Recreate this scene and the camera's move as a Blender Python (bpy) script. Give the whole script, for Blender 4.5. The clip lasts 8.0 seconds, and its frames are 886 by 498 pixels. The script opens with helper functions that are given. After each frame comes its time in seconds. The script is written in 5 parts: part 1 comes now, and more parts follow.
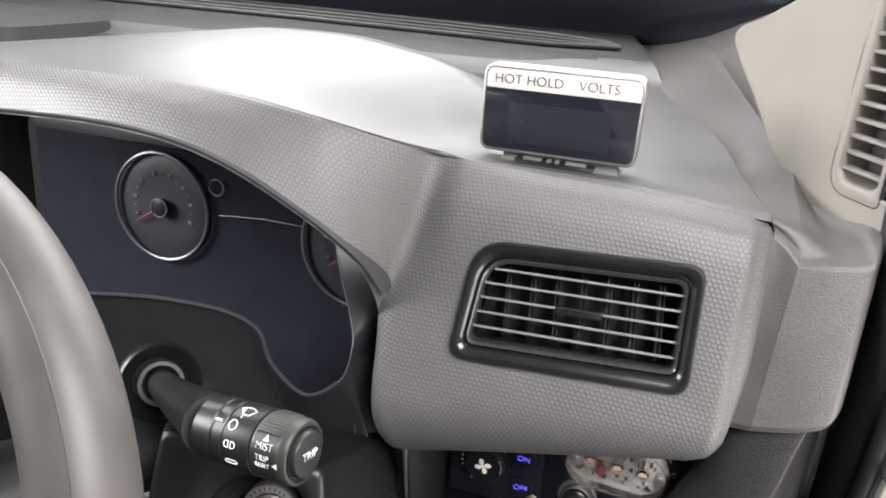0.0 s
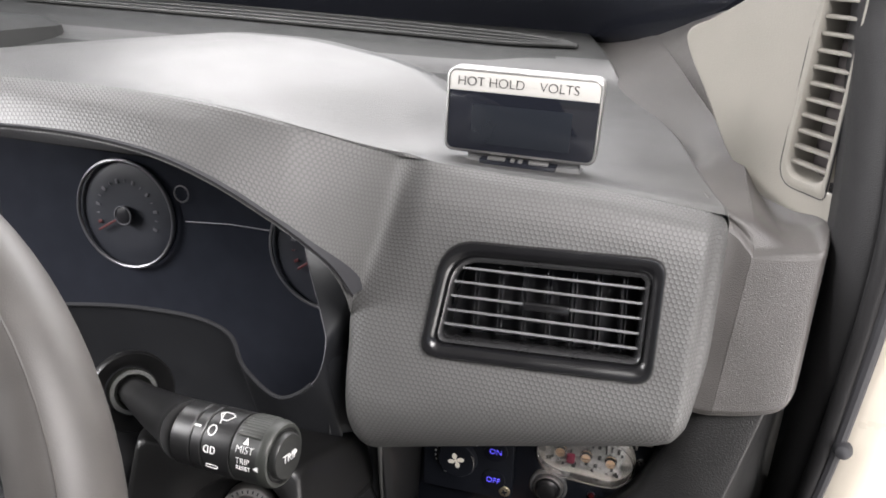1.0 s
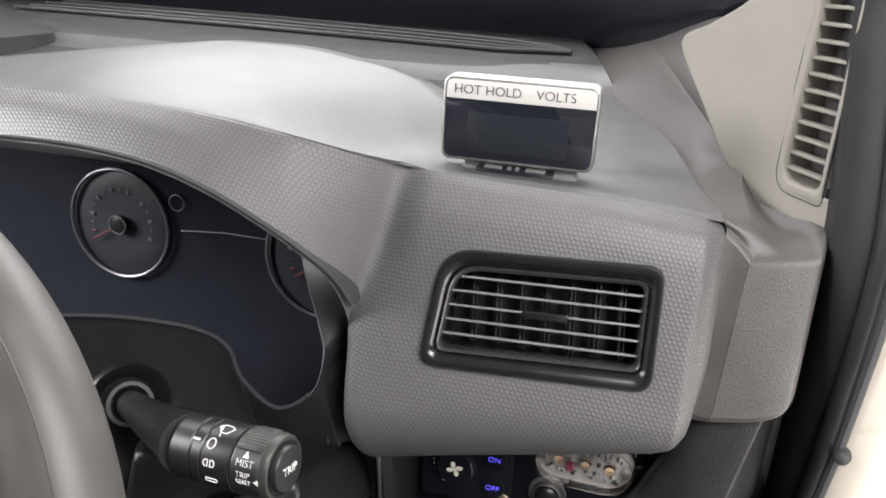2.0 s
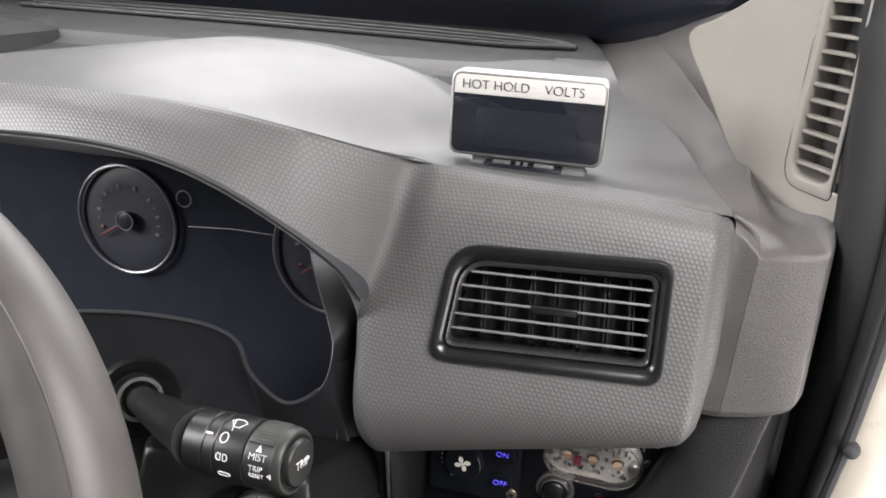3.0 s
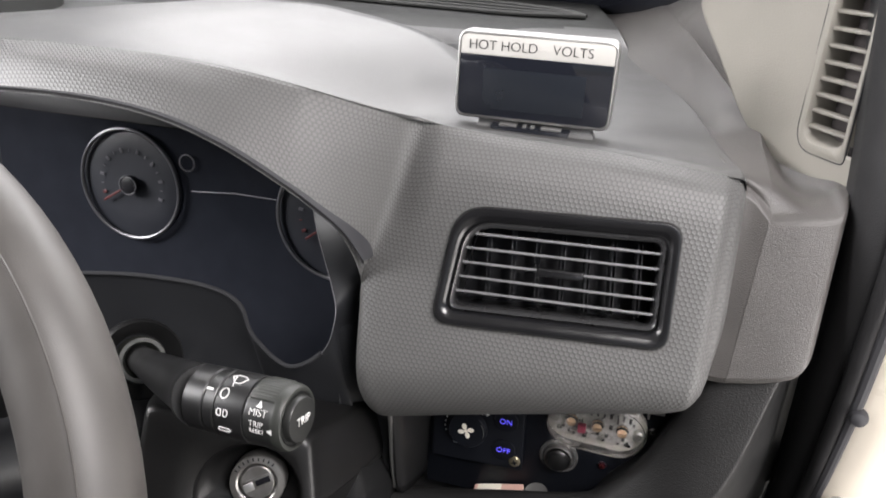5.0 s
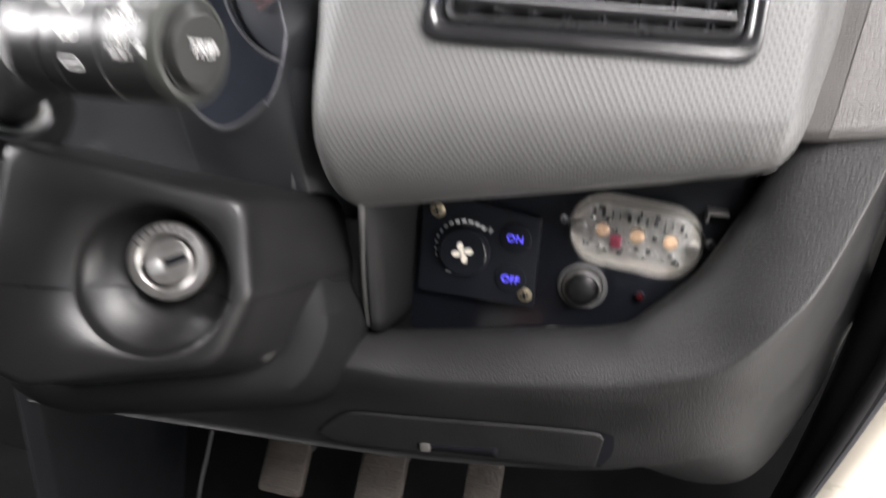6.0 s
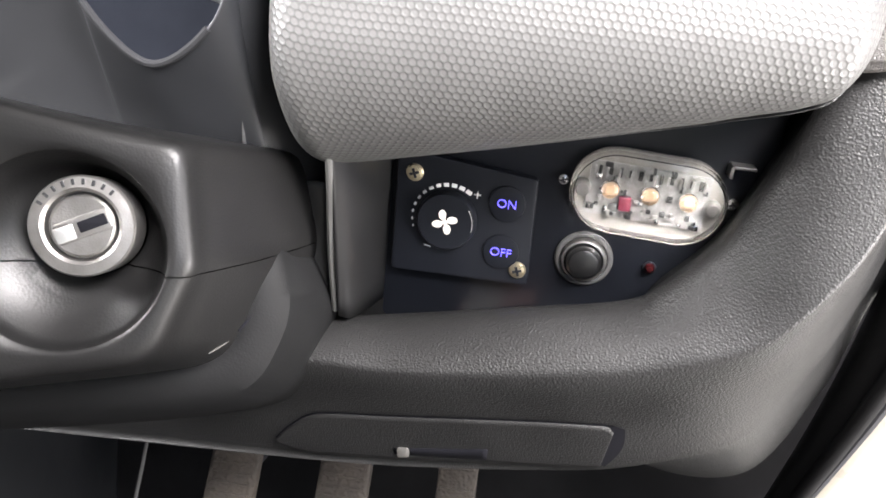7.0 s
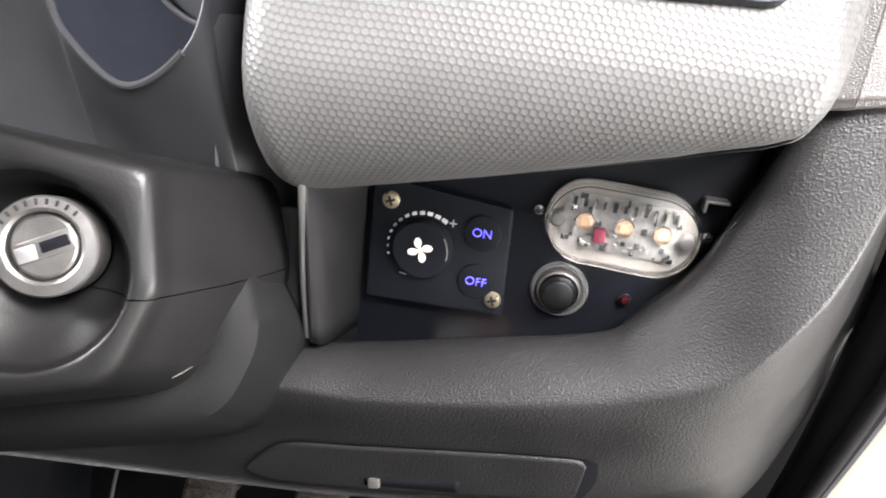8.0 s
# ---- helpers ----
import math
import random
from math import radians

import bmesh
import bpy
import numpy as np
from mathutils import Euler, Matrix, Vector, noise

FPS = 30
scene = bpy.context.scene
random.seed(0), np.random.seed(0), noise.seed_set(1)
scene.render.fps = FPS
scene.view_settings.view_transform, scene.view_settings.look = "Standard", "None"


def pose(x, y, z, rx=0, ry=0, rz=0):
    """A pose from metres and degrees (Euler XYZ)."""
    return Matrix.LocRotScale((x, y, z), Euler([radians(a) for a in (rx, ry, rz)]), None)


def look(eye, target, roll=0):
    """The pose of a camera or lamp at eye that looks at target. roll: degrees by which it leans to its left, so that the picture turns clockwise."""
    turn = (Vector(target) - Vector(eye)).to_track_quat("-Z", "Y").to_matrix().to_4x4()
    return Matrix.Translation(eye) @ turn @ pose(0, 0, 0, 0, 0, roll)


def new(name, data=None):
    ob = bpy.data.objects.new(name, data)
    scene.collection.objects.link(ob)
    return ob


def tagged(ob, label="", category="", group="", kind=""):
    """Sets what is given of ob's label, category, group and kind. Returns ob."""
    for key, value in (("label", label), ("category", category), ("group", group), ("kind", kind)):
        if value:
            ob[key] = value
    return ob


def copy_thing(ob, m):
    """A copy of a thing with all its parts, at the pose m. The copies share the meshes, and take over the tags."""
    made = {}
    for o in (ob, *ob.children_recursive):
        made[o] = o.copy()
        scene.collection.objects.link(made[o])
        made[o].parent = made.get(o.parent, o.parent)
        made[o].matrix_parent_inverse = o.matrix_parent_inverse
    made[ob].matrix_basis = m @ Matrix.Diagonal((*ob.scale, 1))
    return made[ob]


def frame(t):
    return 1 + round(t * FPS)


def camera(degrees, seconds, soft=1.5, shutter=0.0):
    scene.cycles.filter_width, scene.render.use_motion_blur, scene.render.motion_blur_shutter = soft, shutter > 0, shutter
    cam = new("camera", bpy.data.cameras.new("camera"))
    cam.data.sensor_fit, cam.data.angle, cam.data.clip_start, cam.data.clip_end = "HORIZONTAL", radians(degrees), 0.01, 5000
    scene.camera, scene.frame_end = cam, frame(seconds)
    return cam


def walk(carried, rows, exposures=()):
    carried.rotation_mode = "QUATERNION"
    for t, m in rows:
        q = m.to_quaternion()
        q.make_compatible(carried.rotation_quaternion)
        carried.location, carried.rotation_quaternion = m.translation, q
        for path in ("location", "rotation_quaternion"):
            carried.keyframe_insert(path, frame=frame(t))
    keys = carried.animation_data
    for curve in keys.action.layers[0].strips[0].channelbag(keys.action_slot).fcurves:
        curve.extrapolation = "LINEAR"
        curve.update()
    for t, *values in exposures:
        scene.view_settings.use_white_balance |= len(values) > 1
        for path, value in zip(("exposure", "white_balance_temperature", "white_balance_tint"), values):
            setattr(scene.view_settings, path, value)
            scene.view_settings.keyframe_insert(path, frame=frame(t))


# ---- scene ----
cam = camera(63.5, 8.0, soft=1.7, shutter=0.5)
PATH = [
    (0, (0.011, 0.052, 0.96), (-0.565, 1.816, 0.215), 3.5),
    (0.5, (0.012, 0.043, 0.962), (-0.494, 1.827, 0.215), 4.0),
    (1, (0.009, 0.042, 0.966), (-0.465, 1.835, 0.218), 3.1),
    (1.5, (0.007, 0.044, 0.969), (-0.45, 1.848, 0.234), 3.0),
    (3, (0.0, 0.041, 0.967), (-0.459, 1.84, 0.222), 2.8),
    (3.5, (-0.001, 0.041, 0.966), (-0.465, 1.838, 0.222), 2.9),
    (4, (0.0, 0.039, 0.963), (-0.467, 1.835, 0.216), 2.9),
    (4.2, (0.0, 0.04, 0.963), (-0.46, 1.835, 0.21), 3.0),
    (5.3, (0.002, 0.046, 0.936), (-0.473, 1.815, 0.134), 3.2),
    (5.5, (0.001, 0.06, 0.895), (-0.478, 1.828, 0.092), 3.3),
    (5.6, (-0.003, 0.067, 0.875), (-0.474, 1.829, 0.054), 3.6),
    (5.8, (-0.007, 0.086, 0.822), (-0.484, 1.837, -0.020), 4.0),
    (5.9, (-0.009, 0.100, 0.794), (-0.470, 1.857, -0.043), 4.3),
    (6, (-0.009, 0.116, 0.767), (-0.446, 1.881, -0.066), 4.4),
    (6.1, (-0.010, 0.131, 0.744), (-0.414, 1.905, -0.087), 4.7),
    (6.2, (-0.016, 0.142, 0.732), (-0.358, 1.927, -0.103), 4.8),
    (6.5, (-0.029, 0.151, 0.727), (-0.32, 1.942, -0.114), 5.1),
    (7, (-0.043, 0.165, 0.721), (-0.314, 1.969, -0.098), 5.4),
    (7.5, (-0.043, 0.164, 0.719), (-0.323, 1.983, -0.064), 6.0),
    (8, (-0.034, 0.168, 0.721), (-0.296, 2.006, -0.022), 6.7),
]
walk(cam, [(t, look(eye, target, roll)) for t, eye, target, roll in PATH],
     exposures=[(0, 1.2), (0.8, 0.95), (3.5, 0.85), (5.3, 0.86), (5.7, 1.1), (6.0, 1.75), (6.2, 2.1), (6.6, 2.58), (7.5, 2.74), (8, 2.66)])

from mathutils.bvhtree import BVHTree

# ---- light ----
world = bpy.data.worlds.new("sky")
scene.world = world
world.use_nodes = True
wn, wl = world.node_tree.nodes, world.node_tree.links
sky = wn.new("ShaderNodeTexSky")
sky.sky_type, sky.sun_disc = "NISHITA", False
sky.sun_elevation, sky.sun_rotation = radians(50), radians(180)
wl.new(sky.outputs["Color"], wn["Background"].inputs["Color"])
wn["Background"].inputs["Strength"].default_value = 0.03


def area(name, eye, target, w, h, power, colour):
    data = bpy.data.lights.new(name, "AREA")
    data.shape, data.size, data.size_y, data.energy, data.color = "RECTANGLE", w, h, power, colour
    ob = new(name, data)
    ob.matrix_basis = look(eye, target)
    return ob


sun_data = bpy.data.lights.new("sun", "SUN")
sun_data.energy, sun_data.angle, sun_data.color = 4.5, radians(3), (1.0, 0.95, 0.90)
new("sun", sun_data).matrix_basis = look((0.0, -2.06, 3.86), (0, 0.5, 0.8))
# area lamps stand in for daylight through windscreen, open door and passenger's window
area("windscreen_light", (-0.22, 0.96, 1.31), (-0.20, 0.45, 0.82), 1.3, 0.5, 9.0, (1.0, 0.975, 0.98))
area("door_light", (0.42, -0.05, 1.40), (0.0, 0.46, 0.68), 0.5, 0.45, 12.5, (1.0, 0.955, 0.95))
# added low lamp in the door opening, to lift the knee panel's right end
area("door_low_fill", (0.50, 0.30, 0.56), (0.10, 0.50, 0.56), 0.30, 0.30, 1.9, (1.0, 0.95, 0.93))
area("far_window_light", (-1.35, -0.05, 1.25), (-0.2, 0.5, 0.75), 0.7, 0.5, 20.0, (1.0, 0.975, 0.98))



# ---- materials ----
def material(name, colour, rough=0.5, metal=0.0, spec=0.5, grain=0.0, grain_scale=900.0, mottle=0.1, mottle_scale=30.0, coat=0.0, kind="voronoi"):
    """A surface with fine relief at grain_scale cells a metre and a slow mottling of its colour and gloss."""
    m = bpy.data.materials.new(name)
    m.use_nodes = True
    nt = m.node_tree
    b = nt.nodes["Principled BSDF"]
    b.inputs["Metallic"].default_value = metal
    b.inputs["Specular IOR Level"].default_value = spec
    b.inputs["Coat Weight"].default_value = coat
    co = nt.nodes.new("ShaderNodeTexCoord")
    big = nt.nodes.new("ShaderNodeTexNoise")
    big.inputs["Scale"].default_value, big.inputs["Detail"].default_value = mottle_scale, 5.0
    nt.links.new(co.outputs["Object"], big.inputs["Vector"])
    ramp = nt.nodes.new("ShaderNodeMapRange")
    ramp.inputs["From Min"].default_value, ramp.inputs["From Max"].default_value = 0.3, 0.7
    ramp.inputs["To Min"].default_value, ramp.inputs["To Max"].default_value = 1 - mottle, 1 + mottle
    nt.links.new(big.outputs["Fac"], ramp.inputs["Value"])
    mix = nt.nodes.new("ShaderNodeVectorMath")
    mix.operation = "SCALE"
    mix.inputs[0].default_value = colour
    nt.links.new(ramp.outputs["Result"], mix.inputs["Scale"])
    nt.links.new(mix.outputs["Vector"], b.inputs["Base Color"])
    gloss = nt.nodes.new("ShaderNodeMapRange")
    gloss.inputs["To Min"].default_value, gloss.inputs["To Max"].default_value = max(0.02, rough - 0.08), min(1.0, rough + 0.08)
    nt.links.new(big.outputs["Fac"], gloss.inputs["Value"])
    nt.links.new(gloss.outputs["Result"], b.inputs["Roughness"])
    if grain > 0:
        if kind == "voronoi":
            fine = nt.nodes.new("ShaderNodeTexVoronoi")
            fine.feature = "SMOOTH_F1"
            out = fine.outputs["Distance"]
        else:
            fine = nt.nodes.new("ShaderNodeTexNoise")
            fine.inputs["Detail"].default_value = 3.0
            out = fine.outputs["Fac"]
        fine.inputs["Scale"].default_value = grain_scale
        nt.links.new(co.outputs["Object"], fine.inputs["Vector"])
        bump = nt.nodes.new("ShaderNodeBump")
        bump.inputs["Strength"].default_value, bump.inputs["Distance"].default_value = grain, 0.8 / grain_scale
        nt.links.new(out, bump.inputs["Height"])
        nt.links.new(bump.outputs["Normal"], b.inputs["Normal"])
    return m


def honeycomb(name, colour, rough, pitch, relief):
    """Moulded plastic with a small raised honeycomb, laid out in metres by the mesh's own coordinates."""
    m = material(name, colour, rough, mottle=0.05)
    nt = m.node_tree
    uv = nt.nodes.new("ShaderNodeUVMap")
    uv.uv_map = "metres"

    def vec(op, a, b):
        n = nt.nodes.new("ShaderNodeVectorMath")
        n.operation = op
        nt.links.new(a, n.inputs[0])
        n.inputs[1].default_value = b
        return n.outputs["Value"] if op == "DISTANCE" else n.outputs["Vector"]

    p = vec("ADD", vec("MULTIPLY", uv.outputs["UV"], (1 / pitch, 1 / pitch, 0)), (2000, 2000, 0))
    cell = (1.0, math.sqrt(3), 1.0)
    centre = (0.5, math.sqrt(3) / 2, 0.0)
    da = vec("DISTANCE", vec("MODULO", p, cell), centre)
    db = vec("DISTANCE", vec("MODULO", vec("ADD", p, centre), cell), centre)
    low = nt.nodes.new("ShaderNodeMath")
    low.operation = "MINIMUM"
    nt.links.new(da, low.inputs[0])
    nt.links.new(db, low.inputs[1])
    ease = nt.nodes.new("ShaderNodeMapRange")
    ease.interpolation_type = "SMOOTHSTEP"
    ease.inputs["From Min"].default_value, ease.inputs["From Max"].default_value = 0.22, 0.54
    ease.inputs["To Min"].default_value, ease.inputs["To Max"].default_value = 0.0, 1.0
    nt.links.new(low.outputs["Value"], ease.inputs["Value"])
    bump = nt.nodes.new("ShaderNodeBump")
    bump.inputs["Strength"].default_value, bump.inputs["Distance"].default_value = relief, 0.0006
    nt.links.new(ease.outputs["Result"], bump.inputs["Height"])
    bsdf = nt.nodes["Principled BSDF"]
    nt.links.new(bump.outputs["Normal"], bsdf.inputs["Normal"])
    # worn mixes in a darker tone along the borders of the cells
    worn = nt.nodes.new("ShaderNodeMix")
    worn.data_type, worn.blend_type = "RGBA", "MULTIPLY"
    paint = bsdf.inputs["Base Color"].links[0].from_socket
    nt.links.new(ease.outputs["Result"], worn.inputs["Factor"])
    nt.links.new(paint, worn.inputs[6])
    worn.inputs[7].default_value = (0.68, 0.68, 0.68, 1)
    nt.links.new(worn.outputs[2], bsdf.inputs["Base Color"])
    return m


def glass(name, rough=0.02, tint=(1, 1, 1, 1)):
    m = bpy.data.materials.new(name)
    m.use_nodes = True
    b = m.node_tree.nodes["Principled BSDF"]
    b.inputs["Base Color"].default_value, b.inputs["Roughness"].default_value = tint, rough
    b.inputs["Transmission Weight"].default_value, b.inputs["IOR"].default_value = 1.0, 1.45
    return m


def glowing(name, colour, strength):
    m = bpy.data.materials.new(name)
    m.use_nodes = True
    b = m.node_tree.nodes["Principled BSDF"]
    b.inputs["Base Color"].default_value = (*colour, 1)
    b.inputs["Emission Color"].default_value, b.inputs["Emission Strength"].default_value = (*colour, 1), strength
    return m


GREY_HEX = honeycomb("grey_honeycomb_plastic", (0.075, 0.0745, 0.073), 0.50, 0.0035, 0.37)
GREY_GRAIN = material("grey_grained_plastic", (0.051, 0.0505, 0.0497), 0.44, spec=0.6, grain=0.25, grain_scale=1100, mottle=0.06)
GREY_LEDGE = material("grey_ledge_plastic", (0.026, 0.0265, 0.0258), 0.52, spec=0.3, grain=0.25, grain_scale=1200, mottle=0.08)
GREY_SIDE = material("warm_grey_grained_plastic", (0.056, 0.0525, 0.0500), 0.42, grain=0.65, grain_scale=1500, mottle=0.12)
DARK_GRAIN = material("charcoal_grained_plastic", (0.0130, 0.0129, 0.0129), 0.45, spec=0.36, grain=0.45, grain_scale=1000, mottle=0.14)
DARK_SMOOTH = material("charcoal_smooth_plastic", (0.0110, 0.0114, 0.0128), 0.46, grain=0.06, grain_scale=1200, mottle=0.08)
BLACK = material("black_satin_plastic", (0.016, 0.016, 0.019), 0.42, spec=0.25, mottle=0.12)
PAD = material("grey_thumb_pad", (0.022, 0.0235, 0.021), 0.42, grain=0.05, grain_scale=1200, mottle=0.1)
STALK_BLACK = material("stalk_black_plastic", (0.0075, 0.0075, 0.0078), 0.38, mottle=0.1)
MASK = material("cluster_mask_black", (0.0115, 0.0122, 0.0140), 0.5, spec=0.4, mottle=0.1)
GRIP = material("dark_grey_grip", (0.012, 0.0125, 0.012), 0.40, mottle=0.1)
BLACK_MATT = material("black_matt_plastic", (0.020, 0.020, 0.023), 0.7, mottle=0.15)
BLACK_GLOSS = material("black_gloss_plastic", (0.011, 0.012, 0.016), 0.14, mottle=0.1)
VENT_RING = material("vent_ring_dark_chrome", (0.06, 0.06, 0.062), 0.28, metal=0.6, mottle=0.1)
VANE = material("vent_vane_plastic", (0.055, 0.055, 0.059), 0.24, mottle=0.1)
LOUVRE = material("vent_louvre_plastic", (0.12, 0.12, 0.125), 0.34, mottle=0.1)
VENT_BLACK = material("vent_black_plastic", (0.0065, 0.0065, 0.0072), 0.24, grain=0.04, grain_scale=1500, mottle=0.1)
SHROUD = material("shroud_charcoal_plastic", (0.0070, 0.0069, 0.0070), 0.38, spec=0.36, grain=0.10, grain_scale=1100, mottle=0.07)
COLLAR = material("matt_charcoal_collar", (0.0060, 0.0061, 0.0064), 0.6, spec=0.15, grain=0.1, grain_scale=1100, mottle=0.08)
LEATHER = material("worn_grey_leather", (0.047, 0.0435, 0.0405), 0.5, grain=0.12, grain_scale=1500, mottle=0.14, mottle_scale=45, kind="noise")
BEIGE = material("beige_grained_plastic", (0.205, 0.193, 0.170), 0.5, grain=0.2, grain_scale=900, mottle=0.03)
DUCT_BROWN = material("brown_duct_plastic", (0.022, 0.017, 0.017), 0.7, mottle=0.15)
CREAM = material("cream_vehicle_paint", (0.56, 0.515, 0.44), 0.3, mottle=0.04, coat=0.4)
RUBBER = material("black_rubber", (0.014, 0.0138, 0.0145), 0.55, spec=0.25, grain=0.35, grain_scale=1400, mottle=0.15)
SILVER = material("brushed_silver", (0.30, 0.297, 0.29), 0.42, metal=0.9, mottle=0.05)
STEEL = material("worn_steel", (0.29, 0.28, 0.27), 0.36, metal=0.9, grain=0.15, grain_scale=1500, mottle=0.15, mottle_scale=120)
CHROME = material("chrome", (0.75, 0.75, 0.75), 0.12, metal=1.0, mottle=0.03)
BRASS = material("zinc_yellow_steel", (0.6, 0.52, 0.36), 0.3, metal=0.9, mottle=0.1, mottle_scale=200)
WHITE = material("white_print", (0.56, 0.56, 0.55), 0.5, mottle=0.02)
CREAM_PRINT = material("cream_print", (0.8, 0.76, 0.66), 0.5, mottle=0.02)
INK = material("black_print", (0.02, 0.02, 0.02), 0.5, mottle=0.02)
PALE = material("pale_label_card", (0.38, 0.372, 0.352), 0.4, mottle=0.03)
SCREEN = material("dark_display_glass", (0.008, 0.009, 0.013), 0.06, mottle=0.05)
SCREEN_LIT = material("display_liquid_crystal", (0.012, 0.014, 0.018), 0.15, mottle=0.05)
# face and dial blacks are lifted and blued to stand for veiling haze
FACE = material("cluster_face_gloss", (0.020, 0.022, 0.029), 0.16, mottle=0.1)
DIAL = material("dial_black", (0.022, 0.024, 0.031), 0.45, mottle=0.1)
DIAL_PRINT = material("dial_faded_print", (0.11, 0.11, 0.12), 0.5, mottle=0.02)
DIAL_RED = material("dial_red_print", (0.085, 0.014, 0.015), 0.5, mottle=0.02)
RING_GREY = material("dial_ring_satin", (0.15, 0.15, 0.16), 0.38, metal=0.7, mottle=0.05)
LENS_LINE = material("lens_edge_satin", (0.09, 0.09, 0.10), 0.45, metal=0.3, mottle=0.05)
TRIM_GREY = material("lens_trim_satin", (0.024, 0.0245, 0.0265), 0.8, metal=0.0, spec=0.1, mottle=0.05)
LED_BLUE = glowing("blue_backlit_print", (0.10, 0.085, 0.8), 0.55)
CLEAR = glass("clear_polycarbonate", 0.05)
PANE = glass("windscreen_glass", 0.0)
BASE_GREY = material("smoked_grey_plastic", (0.07, 0.07, 0.07), 0.2, mottle=0.1)
CATCH_PALE = material("pale_painted_steel", (0.26, 0.245, 0.225), 0.3, metal=0.2, mottle=0.12, mottle_scale=200)
FOOT = material("satin_silver_foot", (0.15, 0.15, 0.15), 0.45, metal=0.25, mottle=0.05)
PLATE_BLACK = material("smooth_black_sheet", (0.0060, 0.0070, 0.0100), 0.45, spec=0.25, mottle=0.15)
# near-black for the shade inside gaps and slots, laid on uncut surfaces
VOID = material("gap_shade_black", (0.007, 0.007, 0.009), 0.95, spec=0.05, mottle=0.1)
CATCH = material("pale_worn_plastic", (0.045, 0.043, 0.040), 0.5, mottle=0.2, mottle_scale=400)
CIRCUIT = material("white_circuit_board", (0.27, 0.264, 0.255), 0.4, mottle=0.25, mottle_scale=300)
AMBER = material("amber_diode", (0.50, 0.33, 0.20), 0.3, mottle=0.1, mottle_scale=200)
RED_PART = material("red_component", (0.17, 0.03, 0.05), 0.35, mottle=0.05)
RED_LENS = material("red_indicator_lens", (0.028, 0.004, 0.005), 0.12, mottle=0.05)
TAN_RUBBER = material("dusty_brown_rubber", (0.033, 0.0265, 0.021), 0.75, grain=0.5, grain_scale=300, mottle=0.35, mottle_scale=60)
CARPET = material("dark_carpet", (0.006, 0.0058, 0.0062), 0.95, spec=0.1, grain=0.4, grain_scale=900, mottle=0.3, kind="noise")
LINING = material("pale_headlining", (0.16, 0.157, 0.152), 0.9, grain=0.3, grain_scale=500, mottle=0.05, kind="noise")
FABRIC = material("grey_headlining", (0.06, 0.059, 0.058), 0.9, grain=0.3, grain_scale=500, mottle=0.05, kind="noise")
PINK = material("pale_pink_card", (0.66, 0.42, 0.36), 0.45, mottle=0.1)
ASPHALT = material("pale_yard_concrete", (0.24, 0.235, 0.225), 0.9, grain=0.4, grain_scale=60, mottle=0.2, mottle_scale=2)


# ---- building tools ----
WORLD = {}


def thing(name, label, category, group="", kind="", at=None):
    """A top-level thing: an empty at its base, which its parts hang from."""
    ob = tagged(new(name), label, category, group, kind)
    ob.empty_display_size = 0.02
    m = at if at is not None else Matrix.Identity(4)
    ob.matrix_basis = m
    WORLD[ob.name] = m
    return ob


def part(name, bm, mat, parent, label="", world=False, smooth=True, sharp=35, thick=0.0, kind=""):
    """Links a bmesh as one mesh object under a thing or a part. world: its vertices are in world metres."""
    base = WORLD[parent.name]
    if world:
        bm.transform(base.inverted())
    bmesh.ops.recalc_face_normals(bm, faces=bm.faces)
    me = bpy.data.meshes.new(name)
    bm.to_mesh(me)
    bm.free()
    me.materials.append(mat)
    if smooth:
        me.shade_smooth()
        me.set_sharp_from_angle(angle=radians(sharp))
    ob = new(name, me)
    ob.parent = parent
    WORLD[ob.name] = base
    if thick:
        mod = ob.modifiers.new("thickness", "SOLIDIFY")
        mod.thickness, mod.offset = thick, 0.0
    if label:
        ob["label"] = label
    if kind:
        ob["kind"] = kind
    return ob


def spline(pts, n):
    """n points of a smooth curve through pts."""
    pts = [Vector(p) for p in pts]
    if len(pts) == 2:
        return [pts[0].lerp(pts[1], i / (n - 1)) for i in range(n)]
    ext = [pts[0] * 2 - pts[1], *pts, pts[-1] * 2 - pts[-2]]
    out = []
    for i in range(n):
        s = i / (n - 1) * (len(pts) - 1)
        k = min(int(s), len(pts) - 2)
        f = s - k
        a, b, c, d = ext[k:k + 4]
        out.append(0.5 * ((2 * b) + (c - a) * f + (2 * a - 5 * b + 4 * c - d) * f * f + (3 * b - a - 3 * c + d) * f ** 3))
    return out


